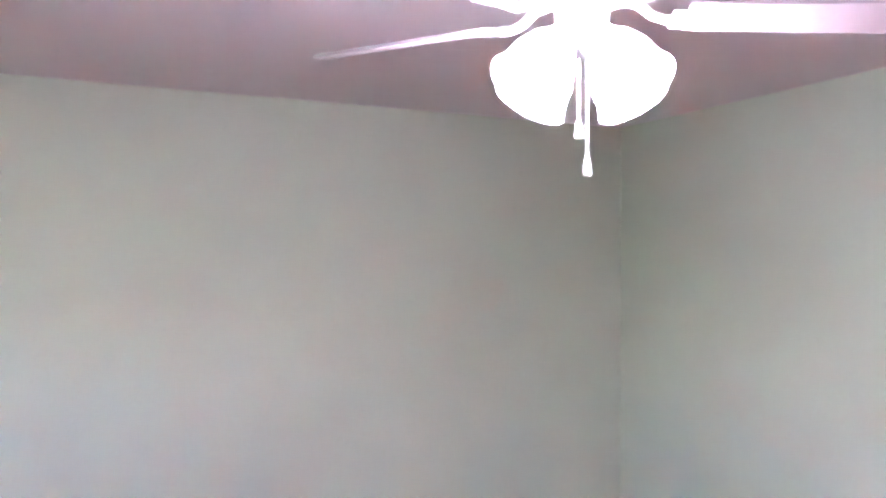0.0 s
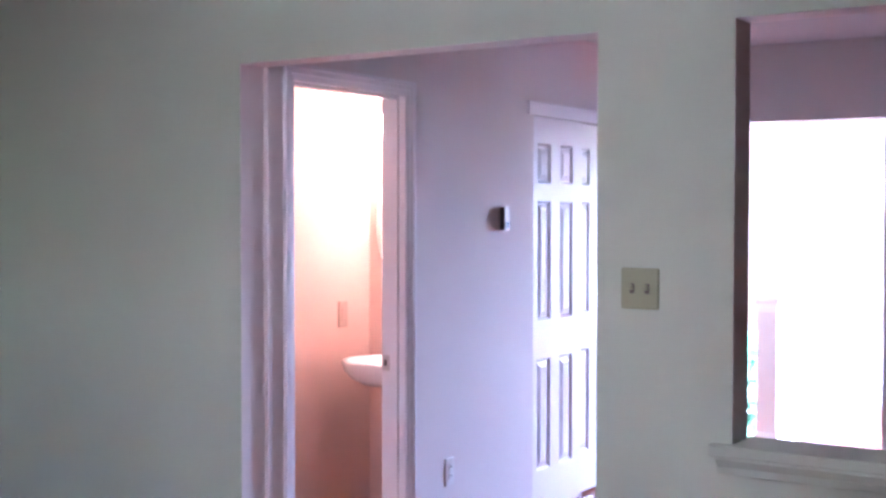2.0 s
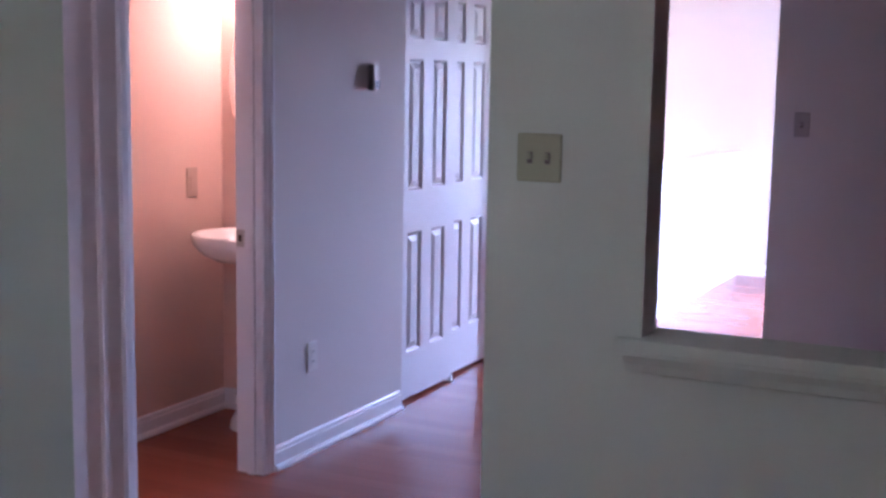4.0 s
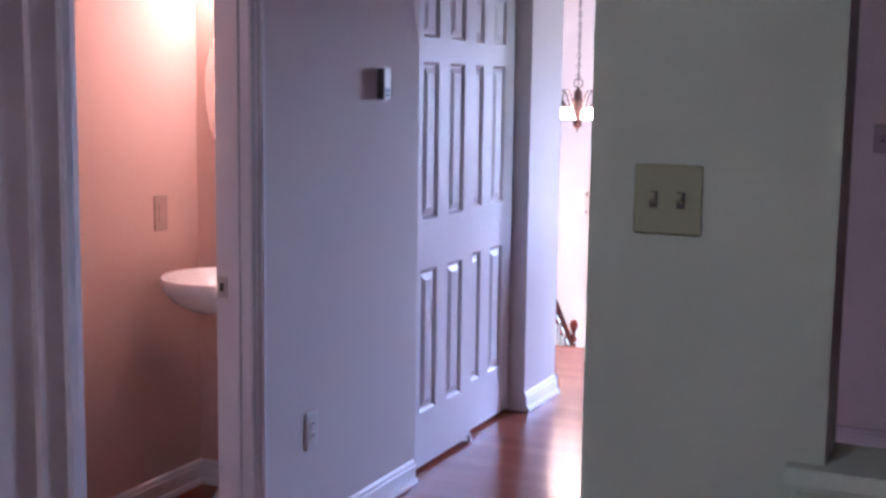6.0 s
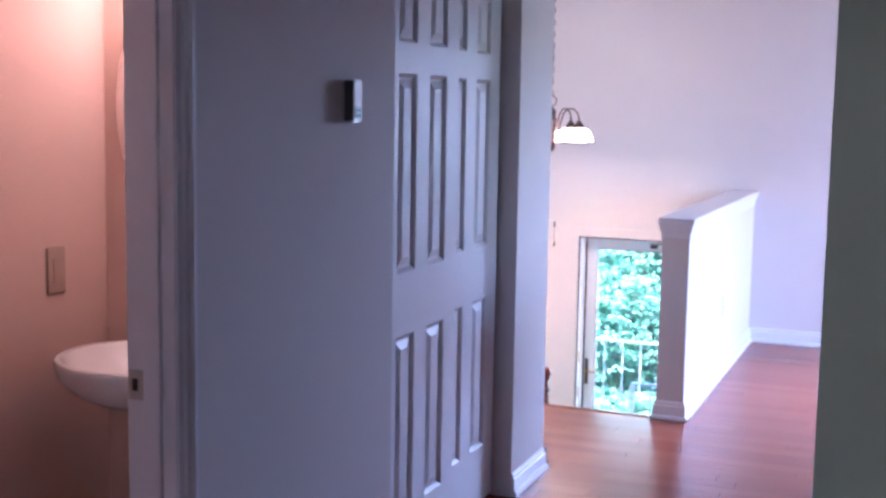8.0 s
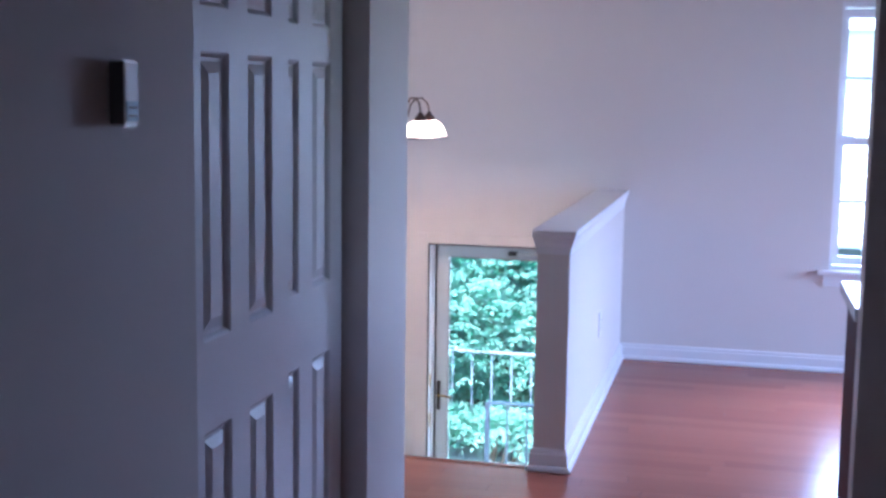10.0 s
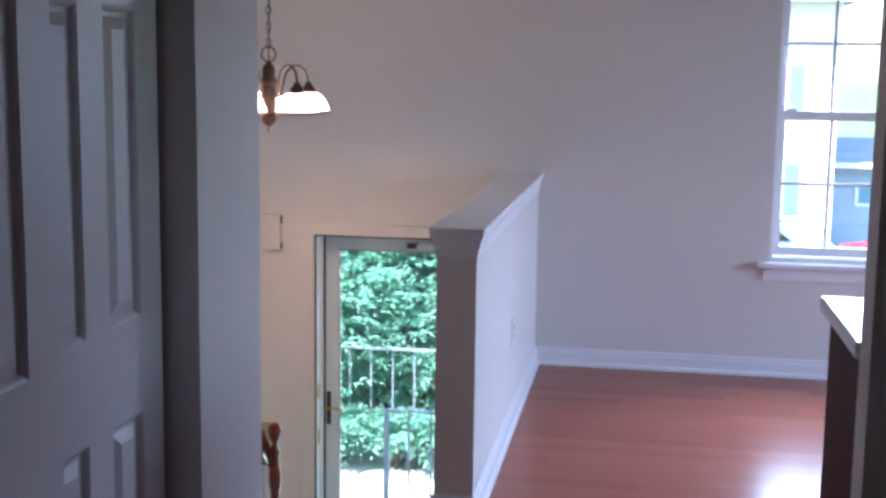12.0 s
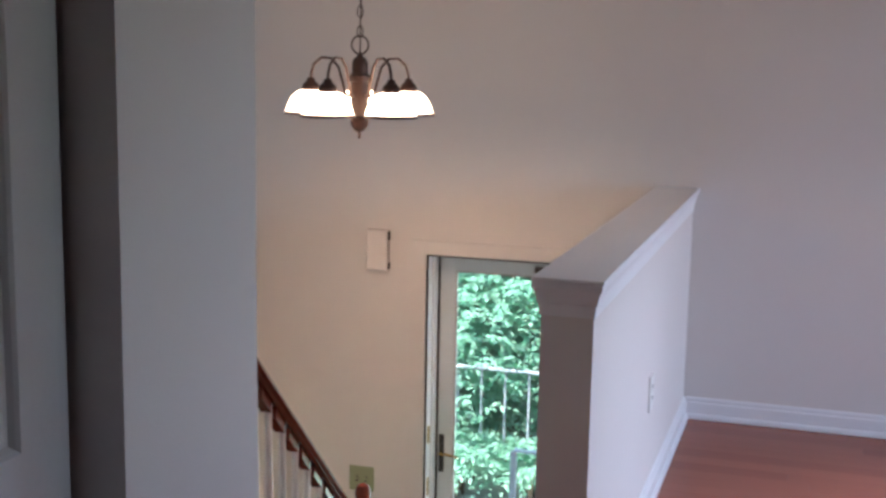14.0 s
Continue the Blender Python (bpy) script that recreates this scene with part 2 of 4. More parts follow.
def extrude_profile(bm, profile, a, b, side, up=(0, 0, 1)):
    """Sweeps a profile of (out, up) pairs straight from a to b; out is measured along side."""
    a, b, side, up = Vector(a), Vector(b), Vector(side), Vector(up)
    l0 = [bm.verts.new(a + side * o + up * h) for o, h in profile]
    l1 = [bm.verts.new(b + side * o + up * h) for o, h in profile]
    n = len(profile)
    for k in range(n):
        bm.faces.new((l0[k], l0[(k + 1) % n], l1[(k + 1) % n], l1[k]))
    bm.faces.new(l0[::-1])
    bm.faces.new(l1)
    return bm


def wrap_profile(bm, profile, x0, x1, y_front, y_left, y_right, z):
    """A moulding mitred round the free end of a half wall: left side, front, right side."""
    rows = []
    for o, h in profile:
        rows.append([bm.verts.new(p) for p in ((x0 - o, y_left, z + h), (x0 - o, y_front - o, z + h), (x1 + o, y_front - o, z + h), (x1 + o, y_right, z + h))])
    n = len(rows)
    for k in range(n):
        for j in range(3):
            bm.faces.new((rows[k][j], rows[k][j + 1], rows[(k + 1) % n][j + 1], rows[(k + 1) % n][j]))
    return bm


def mesh_object(name, bm, mat, smooth=False):
    bmesh.ops.recalc_face_normals(bm, faces=bm.faces)
    me = bpy.data.meshes.new(name)
    bm.to_mesh(me)
    bm.free()
    for mt in (mat if isinstance(mat, (list, tuple)) else [mat]):
        me.materials.append(mt)
    if smooth:
        me.polygons.foreach_set("use_smooth", [True] * len(me.polygons))
        me.set_sharp_from_angle(angle=radians(40))
    return new(name, me)


def part(name, bm, mat, parent, label="", smooth=False):
    ob = mesh_object(name, bm, mat, smooth)
    ob.parent = parent
    ob.matrix_parent_inverse = parent.matrix_basis.inverted()
    if label:
        tagged(ob, label)
    return ob


def thing(name, x, y, z, label, category, group=""):
    ob = new(name)
    ob.location = (x, y, z)
    ob.empty_display_size = 0.1
    bpy.context.view_layer.update()
    return tagged(ob, label, category, group)


def structure(name, bm, mat, label, category, smooth=False):
    return tagged(mesh_object(name, bm, mat, smooth), label, category, kind="structure")


# ---- structure: walls ----
wb = structure("wall_north", boxes(
    (XA - 0.12, XD, YB0, YB1, 0, CEIL), (XD, -1.236, YB0, YB1, 2.069, CEIL), (-1.236, -0.826, YB0, YB1, 0, CEIL),
    (-0.826, 1.2, YB0, YB1, 2.075, CEIL), (-0.826, 1.2, YB0, YB1, 0, 0.885), (1.2, XE, YB0, YB1, 0, CEIL)),
    [PAINT, SAGE], "sage green painted wall with doorway and pass-through", "wall")
for p in wb.data.polygons:
    p.material_index = 1 if p.normal.y < -0.5 else 0
structure("wall_west", boxes((XA - 0.12, XA, YS, YB0, 0, CEIL)), SAGE, "plain sage green painted wall", "wall")
# opening added out of view, sized for the daylight it lets onto the walls
structure("wall_south", boxes((XA, -3.3, YS - 0.12, YS, 0, CEIL), (-2.95, XE, YS - 0.12, YS, 0, CEIL), (-3.3, -2.95, YS - 0.12, YS, 0, 1.35), (-3.3, -2.95, YS - 0.12, YS, 1.71, CEIL)), SAGE, "sage green painted wall with a small unseen opening added for daylight", "wall")
structure("wall_east_room", boxes((XE, XE + 0.12, YS, YB1, 0, CEIL)), SAGE, "plain sage green painted wall", "wall")

structure("wall_hall", boxes(
    (XC0, XC1, YB1, PJ0, 0, CEIL), (XC0, XC1, PJ0, 4.171, HEAD + 0.02, CEIL), (XC0, XC1, 4.171, 5.262, 0, CEIL),
    (XC0, XC1, 5.262, 6.412, 2.045, CEIL), (XC0, XC1, 6.412, YW, 0, CEIL)),
    PAINT, "pale painted hall wall with two door openings", "wall")
structure("wall_hall_end", boxes((-1.22, XE, YK0, YK1, 0, CEIL), (XC1, -1.22, YK0, YK1, 2.05, CEIL)), PAINT, "pale painted wall end and header over the hall", "wall")
structure("wall_hall_east", boxes((XE, XE + 0.12, YB1, YK1, 0, CEIL)), PAINT, "plain pale painted wall", "wall")
structure("wall_outer", boxes(
    (XL, -3.39, YF0, YF1, LAND - 0.3, CEIL), (-3.39, -2.37, YF0, YF1, 0.645, CEIL), (-2.37, -1.06, YF0, YF1, LAND - 0.3, CEIL),
    (-1.06, -0.30, YF0, YF1, LAND - 0.3, 0.57), (-1.06, -0.30, YF0, YF1, 2.06, CEIL), (-0.30, XE, YF0, YF1, LAND - 0.3, CEIL),
    (-3.39, -2.37, YF0, YF1, LAND - 0.3, LAND)),
    PAINT, "tall pale painted wall with front door and window", "wall")
structure("wall_living_east", boxes((XE, XE + 0.12, YK1, 7.3, 0, CEIL), (XE, XE + 0.12, 9.5, YF1, 0, CEIL), (XE, XE + 0.12, 7.3, 9.5, 0, 0.6), (XE, XE + 0.12, 7.3, 9.5, 2.1, CEIL)), PAINT, "pale painted wall with a window opening", "wall")
structure("wall_stairwell_west", boxes((XL - 0.12, XL, YW - 0.12, YF1, LAND - 0.3, CEIL)), PAINT, "plain pale painted stairwell wall", "wall")
structure("wall_stairwell_south", boxes((XL, XC0, YW - 0.12, YW, LAND - 0.3, CEIL)), PAINT, "plain pale painted stairwell wall", "wall")
structure("wall_closet_back", boxes((-3.44, -3.34, 4.97, YW - 0.12, 0, CEIL)), PAINT, "plain closet back wall", "wall")
structure("wall_powder_west", boxes((-3.44, -3.325, YB1, 4.882, 0, CEIL)), BATHP, "warm pale painted powder room wall", "wall")
structure("wall_powder_north", boxes((-3.44, XC0, 4.882, 4.97, 0, CEIL)), BATHP, "warm pale painted powder room wall", "wall")
structure("wall_powder_south", boxes((-3.325, XC0, YB1 + 0.003, YB1 + 0.012, 0, CEIL)), BATHP, "warm pale painted powder room wall", "wall")

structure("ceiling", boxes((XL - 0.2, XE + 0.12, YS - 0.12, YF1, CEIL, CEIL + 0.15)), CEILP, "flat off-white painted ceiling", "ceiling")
floor = structure("floor", boxes((XA, XE, YS, YB1, -0.2, -0.004), (-3.44, XE, YB1, EDGE - 0.02, -0.2, -0.004), (-2.345, XE, EDGE - 0.02, YF0, -0.2, -0.004)), UNDER, "glossy red cherry strip floor", "floor")
structure("landing_floor", boxes((XL, -2.345, 9.475, YF1, LAND - 0.2, LAND)), CONC, "pale entry landing at the foot of the stairs", "floor")
structure("lower_floor", boxes((XL, -3.3, YW, 9.475, -2.9, -2.8)), CONC, "floor of the lower flight", "floor")
structure("ground_side", boxes((-400, XL - 0.12, -300, YF1, -2.1, -1.56), (XE + 0.12, 400, -300, YF1, -2.1, -1.56)), GRASS, "green lawn", "ground")

gm = bmesh.new()
extrude_profile(gm, [(0, -1.56), (5.6, -1.56), (17.5, -2.9), (690, -2.9), (690, -3.4), (0, -3.4)], (-400, YF1, 0), (400, YF1, 0), (0, 1, 0))
structure("ground", gm, GRASS, "green lawn sloping down to the street", "ground")
structure("road", boxes((-300, 300, 29.2, 33.2, -3.0, -2.885)), ROAD, "grey asphalt street", "road")

# ---- baseboards and trim ----
BASE = [(0, 0), (0.026, 0), (0.026, 0.009), (0.022, 0.018), (0.014, 0.022), (0.014, 0.068), (0.009, 0.073), (0.009, 0.083), (0.005, 0.09), (0, 0.092)]


def baseboard(a, b, side, label="white moulded baseboard", mat=None):
    bm = extrude_profile(bmesh.new(), BASE, (*a, 0.002), (*b, 0.002), (*side, 0))
    return structure("baseboard", bm, mat or TRIM, label, "baseboard")


baseboard((XC1, 4.213), (XC1, 5.243), (1, 0))
baseboard((XC1, 6.412), (XC1, YW + 0.014), (1, 0))
baseboard((XC1 + 0.014, YW), (XC0, YW), (0, 1))
baseboard((-2.2, YF0), (XE, YF0), (0, -1))
baseboard((-3.325, YB1 + 0.012), (-3.325, 4.882), (1, 0))
baseboard((-3.313, 4.882), (XC0, 4.882), (0, -1))
baseboard((-1.22, YK0), (XE, YK0), (0, -1))
baseboard((-1.236, YB1), (XE, YB1), (0, 1))

# ---- hall: powder room door casing ----
CASING = [(0, 0), (0.018, 0), (0.018, 0.012), (0.012, 0.018), (0.012, 0.034), (0.008, 0.04), (0.006, 0.057), (0, 0.057)]


def casing_side(y, away, z1):
    """An upright of moulded casing; away is the direction from the opening along y."""
    prof = [(o, 0.057 - h) for o, h in CASING]
    return extrude_profile(bmesh.new(), prof, (XC1, y, 0), (XC1, y, z1), (1, 0, 0), (0, away, 0))


door1 = structure("door_1", boxes((XC0 - 0.003, XC1 + 0.003, PJ0, PJ0 + 0.02, 0, HEAD), (XC0 - 0.003, XC1 + 0.003, 4.151, 4.171, 0, HEAD), (XC0 - 0.003, XC1 + 0.003, PJ0, 4.171, HEAD, HEAD + 0.02),
    (-2.665, -2.63, 4.139, 4.151, 0, HEAD), (-2.665, -2.63, PJ0 + 0.02, PJ0 + 0.032, 0, HEAD), (-2.665, -2.63, PJ0 + 0.032, 4.139, HEAD - 0.012, HEAD)), TRIM, "white painted door frame of the powder room", "door frame")
part("casing", casing_side(4.155, 1, HEAD + 0.06), TRIM, door1)
part("casing", casing_side(PJ0 + 0.016, -1, HEAD + 0.06), TRIM, door1)
part("casing", extrude_profile(bmesh.new(), [(o, 0.057 - h) for o, h in CASING], (XC1, PJ0 - 0.041, HEAD + 0.004), (XC1, 4.212, HEAD + 0.004), (1, 0, 0)), TRIM, door1)
sp = part("strike_plate", boxes((-2.716, -2.678, 4.148, 4.1505, 0.88, 0.945), bevel=0.0008), STEEL, door1, "small steel strike plate")
part("latch_hole", boxes((-2.704, -2.691, 4.1465, 4.149, 0.9, 0.926)), DARK, sp)

# ---- hall: closet sliding doors ----


def door_leaf(bm, y0, y1, x0, x1, z0, z1, panels, cols):
    """A moulded door leaf whose front faces +x: recessed fields with a raised centre."""
    box(bm, x0, x1 - 0.012, y0, y1, z0, z1)
    ys = sorted([y0, y1] + [v for c in cols for v in c])
    zs = sorted([z0, z1] + [v for p in panels for v in p])
    holes = [(a, b, c, d) for a, b in cols for c, d in panels]
    for a, b in zip(ys, ys[1:]):
        for c, d in zip(zs, zs[1:]):
            if (a, b, c, d) in holes:
                continue
            box(bm, x1 - 0.012, x1, a, b, c, d)
    for a, b, c, d in holes:
        rows = [(0.0, 0.0), (0.006, -0.004), (0.012, -0.0115), (0.02, -0.0115), (0.044, -0.003)]
        loops = []
        for inset, out in rows:
            loops.append([bm.verts.new((x1 + out, yy, zz)) for yy, zz in ((a + inset, c + inset), (b - inset, c + inset), (b - inset, d - inset), (a + inset, d - inset))])
        for p, q in zip(loops, loops[1:]):
            for k in range(4):
                bm.faces.new((p[k], p[(k + 1) % 4], q[(k + 1) % 4], q[k]))
        bm.faces.new(loops[-1])
    return bm


PANELS = [(0.237, 0.806), (1.002, 1.609), (1.70, 1.902)]


def sliding_door(y0, front, label):
    """A six-panel leaf hung from the closet track; the two pass one behind the other."""
    ob = thing("sliding_door", front - 0.017, y0 + 0.3, 0.018, label, "closet door", "closet sliding doors")
    part("leaf", door_leaf(bmesh.new(), y0, y0 + 0.6, front - 0.034, front, 0.018, 2.034, PANELS, [(y0 + 0.107, y0 + 0.249), (y0 + 0.351, y0 + 0.495)]), DOORP, ob)
    for yy in (y0 + 0.08, y0 + 0.52):
        part("hanger", boxes((front - 0.026, front - 0.008, yy - 0.02, yy + 0.02, 2.034, 2.045)), STEEL, ob)
    return ob


sliding_door(5.267, -2.637, "white six-panel sliding closet door in the front track")
sliding_door(5.790, -2.674, "white six-panel sliding closet door in the rear track")
guide = thing("floor_guide", -2.655, 5.86, 0, "small white plastic guide under the closet doors", "door guide")
part("base", boxes((-2.70, -2.622, 5.835, 5.865, 0.001, 0.006), bevel=0.001), WPLATE, guide)
part("fin", boxes((-2.633, -2.626, 5.84, 5.86, 0.006, 0.034), bevel=0.002), WPLATE, guide)
structure("trim", boxes((XC1, XC1 + 0.016, 5.195, 6.49, 2.032, 2.085), (XC1, XC1 + 0.024, 5.186, 6.499, 2.085, 2.1), bevel=0.002), TRIM, "white header trim over the closet door", "trim")
structure("trim", boxes((-2.712, -2.618, 5.264, 6.41, 2.0405, 2.0445)), STEEL, "metal sliding track under the closet header", "trim")

# ---- hall: wall fittings ----


def screw(bm, m):
    lathe(bm, [(0.0035, 0), (0.0035, 0.0012)], 10, m)


def wall_plate(name, x, y, z, yaw, w, h, mat, label, kind, slots):
    """A cover plate on a wall, built facing +x and turned; slots: toggles, sockets or a rocker."""
    ob = thing(name, x, y, z, label, "wall plate")
    q = pose(x, y, z, 0, 0, yaw)
    bm = boxes((-0.002, 0.0065, -w / 2, w / 2, -h / 2, h / 2), bevel=0.005)
    bm.transform(q)
    part("plate", bm, mat, ob)
    for s in slots:
        if kind == "toggle":
            bm = boxes((0.004, 0.0085, s - 0.007, s + 0.007, -0.014, 0.014), bevel=0.001)
            bm.transform(q)
            part("toggle_slot", bm, SWITCH, ob)
            bm = bmesh.new()
            box(bm, 0, 0.016, -0.004, 0.004, -0.006, 0.006, bevel=0.001)
            bm.transform(q @ pose(0.006, s, 0, 0, -28, 0))
            part("toggle", bm, mat, ob)
            spots = [(s, 0.03), (s, -0.03)]
        elif kind == "outlet":
            for dz in (0.02, -0.02):
                bm = boxes((0.004, 0.0085, -0.0165, 0.0165, dz - 0.014, dz + 0.014), bevel=0.002)
                bm.transform(q)
                sock = part("socket", bm, mat, ob)
                for dy in (-0.006, 0.006):
                    bm = boxes((0.0075, 0.0095, dy - 0.0012, dy + 0.0012, dz - 0.002, dz + 0.007))
                    bm.transform(q)
                    part("slot", bm, DARK, sock)
            spots = [(0, 0.0)]
        else:
            bm = boxes((0.004, 0.0095, s - 0.016, s + 0.016, -0.033, 0.033), bevel=0.002)
            bm.transform(q)
            part("rocker", bm, mat, ob)
            spots = [(s, 0.047), (s, -0.047)]
        for sy, sz in spots:
            bm = bmesh.new()
            screw(bm, q @ pose(0.0055, sy, sz, 0, 90, 0))
            part("screw", bm, mat, ob)
    return ob


wall_plate("light_switch", -1.099, YB0, 1.333, -90, 0.116, 0.118, PLATE, "ivory double toggle switch plate on sage wall", "toggle", (-0.023, 0.023))
wall_plate("light_switch", -1.084, YK0, 1.328, -90, 0.074, 0.12, GREYP, "grey single toggle switch plate on hall wall", "toggle", (0.0,))
wall_plate("wall_outlet", XC1, 4.495, 0.399, 0, 0.072, 0.124, WPLATE, "white duplex outlet low on the hall wall", "outlet", (0.0,))
wall_plate("wall_outlet", -2.21, 9.01, 0.41, 0, 0.078, 0.125, WPLATE, "white outlet plate on the half wall", "outlet", (0.0,))
wall_plate("light_switch", -3.325, 4.66, 1.056, 0, 0.074, 0.128, TANP, "tan rocker switch plate in the powder room", "rocker", (0.0,))
wall_plate("light_switch", -3.687, YF0, -0.462, -90, 0.124, 0.122, PLATE, "beige double switch plate beside the front door", "toggle", (-0.023, 0.023))

thermo = thing("thermostat", XC1, 4.949, 1.524, "small white-faced thermostat with charcoal sides on hall wall", "thermostat")
part("base", boxes((XC1, XC1 + 0.008, 4.925, 4.962, 1.476, 1.568), bevel=0.002), STEEL, thermo)
part("body", boxes((XC1 + 0.008, XC1 + 0.035, 4.92, 4.967, 1.47, 1.574), bevel=0.0015), CHARCOAL, thermo, "charcoal plastic case")
part("front_plate", boxes((XC1 + 0.034, XC1 + 0.038, 4.9205, 4.9665, 1.471, 1.573), bevel=0.001), WPLATE, thermo, "white front plate")
part("end_trim", boxes((XC1 + 0.01, XC1 + 0.034, 4.923, 4.964, 1.466, 1.471), bevel=0.001), STEEL, thermo, "chrome trim")
part("end_trim", boxes((XC1 + 0.01, XC1 + 0.034, 4.923, 4.964, 1.573, 1.577), bevel=0.001), STEEL, thermo, "chrome trim")
part("display", boxes((XC1 + 0.0375, XC1 + 0.0395, 4.923, 4.964, 1.475, 1.508)), KEYPAD, thermo, "blue-grey key panel")
for zz in (1.484, 1.498):
    part("button", boxes((XC1 + 0.039, XC1 + 0.041, 4.928, 4.958, zz - 0.002, zz + 0.002), bevel=0.001), BRONZE, thermo)

# ---- pass-through sill ----
sill = thing("pass_through_sill", 0.2, YB0, 0.885, "pale painted wooden ledge of the pass-through", "sill")
part("ledge", boxes((-0.885, 1.25, YB0 - 0.035, YB1 + 0.03, 0.885, 0.916), bevel=0.004), SAGE, sill)
part("apron", extrude_profile(bmesh.new(), [(0, 0), (0.012, 0), (0.016, 0.02), (0.03, 0.042), (0.03, 0.05), (0, 0.05)], (-0.863, YB0, 0.835), (1.23, YB0, 0.835), (0, -1, 0)), SAGE, sill)

# ---- powder room ----
basin = thing("pedestal_sink", -3.0, 4.652, 0, "white porcelain pedestal sink against powder room wall", "sink")
bm = bmesh.new()
lathe(bm, [(0.08, 0.735), (0.15, 0.745), (0.205, 0.772), (0.24, 0.812), (0.25, 0.845), (0.245, 0.856), (0.232, 0.856), (0.222, 0.845), (0.19, 0.80), (0.12, 0.762), (0.03, 0.757)], 40, Matrix.Translation((-3.0, 4.632, 0)), 0.94)
part("bowl", bm, PORC, basin, smooth=True)
part("back_ledge", boxes((-3.18, -2.82, 4.797, 4.88, 0.76, 0.862), bevel=0.01), PORC, basin)
bm = lathe(bmesh.new(), [(0.13, 0), (0.125, 0.03), (0.095, 0.09), (0.085, 0.45), (0.1, 0.74)], 28, Matrix.Translation((-3.0, 4.702, 0.0)))
part("pedestal", bm, PORC, basin, smooth=True)
bm = lathe(bmesh.new(), [(0.018, 0.86), (0.018, 0.93), (0.014, 0.95)], 16, Matrix.Translation((-3.0, 4.822, 0)))
tube(bm, [(-3.0, 4.822, 0.93), (-3.0, 4.772, 0.96), (-3.0, 4.702, 0.955), (-3.0, 4.682, 0.93)], 0.010)
part("faucet", bm, STEEL, basin, smooth=True)

mir = thing("oval_mirror", -3.03, 4.877, 1.5, "oval frameless mirror on powder room wall", "mirror")
bm = lathe(bmesh.new(), [(0.25, 0), (0.25, 0.008), (0.235, 0.014)], 48, pose(-3.03, 4.881, 1.5, 90, 0, 0) @ Matrix.Diagonal((1, 1.4, 1, 1)))
part("glass", bm, MIRROR, mir)

vl = thing("vanity_light", -3.0, 4.882, 2.0, "lit vanity light bar with frosted glass shades", "wall lamp")
part("back_plate", boxes((-3.25, -2.75, 4.859, 4.88, 1.97, 2.07), bevel=0.004), STEEL, vl)
for xx in (-3.17, -3.0, -2.83):
    bm = lathe(bmesh.new(), [(0.02, 0.0), (0.03, -0.02), (0.055, -0.09), (0.06, -0.11), (0.052, -0.108), (0.02, -0.02)], 20, Matrix.Translation((xx, 4.792, 2.03)))
    arm = part("arm", tube(bmesh.new(), [(xx, 4.862, 2.02), (xx, 4.822, 2.05), (xx, 4.792, 2.03)], 0.009), STEEL, vl)
    part("shade", bm, BATHGLOW, vl, "lit frosted glass", smooth=True)

# ---- sage room: ceiling fan ----
FX, FY = -1.487, 1.081
fan = thing("ceiling_fan", FX, FY, CEIL, "white five-blade ceiling fan with lit glass shades", "ceiling fan")
FT = Matrix.Translation((FX, FY, 0))
part("canopy", lathe(bmesh.new(), [(0.03, 2.37), (0.06, 2.40), (0.07, 2.462), (0.01, 2.4635)], 28, FT), WPLATE, fan, smooth=True)
part("downrod", lathe(bmesh.new(), [(0.012, 2.24), (0.012, 2.39)], 14, FT), WPLATE, fan, smooth=True)
part("motor", lathe(bmesh.new(), [(0.055, 2.165), (0.09, 2.168), (0.115, 2.18), (0.12, 2.21), (0.10, 2.24), (0.04, 2.255)], 36, FT), WPLATE, fan, smooth=True)
part("light_fitter", lathe(bmesh.new(), [(0.02, 2.085), (0.048, 2.09), (0.053, 2.165)], 24, FT), WPLATE, fan, smooth=True)
FANYAW = 58.3
for k in range(5):
    a = 63 + 72 * k
    m = pose(FX, FY, 2.135, 0, 0, a)
    bm = bmesh.new()
    tube(bm, [m @ Vector(p) for p in ((0.08, 0, 0.032), (0.105, 0, 0.028), (0.135, 0, 0.006), (0.16, 0, -0.002), (0.19, 0, 0.0))], 0.009)
    bl = boxes((0.17, 0.24, -0.035, 0.035, -0.004, 0.002), bevel=0.001)
    bl.transform(m @ pose(0, 0, 0, -12, 0, 0))
    part("blade_arm", bm, WPLATE, fan, smooth=True)
    outline = [(0.20, -0.050), (0.23, -0.056), (0.595, -0.066), (0.645, -0.054), (0.672, -0.02), (0.672, 0.02), (0.645, 0.054), (0.595, 0.066), (0.23, 0.056), (0.20, 0.050)]
    low = [bl.verts.new(m @ pose(0, 0, 0, -12, 0, 0) @ Vector((x, y, 0.002))) for x, y in outline]
    top = [bl.verts.new(m @ pose(0, 0, 0, -12, 0, 0) @ Vector((x, y, 0.009))) for x, y in outline]
    bl.faces.new(low[::-1])
    bl.faces.new(top)
    for j in range(len(outline)):
        bl.faces.new((low[j], low[(j + 1) % len(outline)], top[(j + 1) % len(outline)], top[j]))
    part("blade", bl, BLADE, fan)
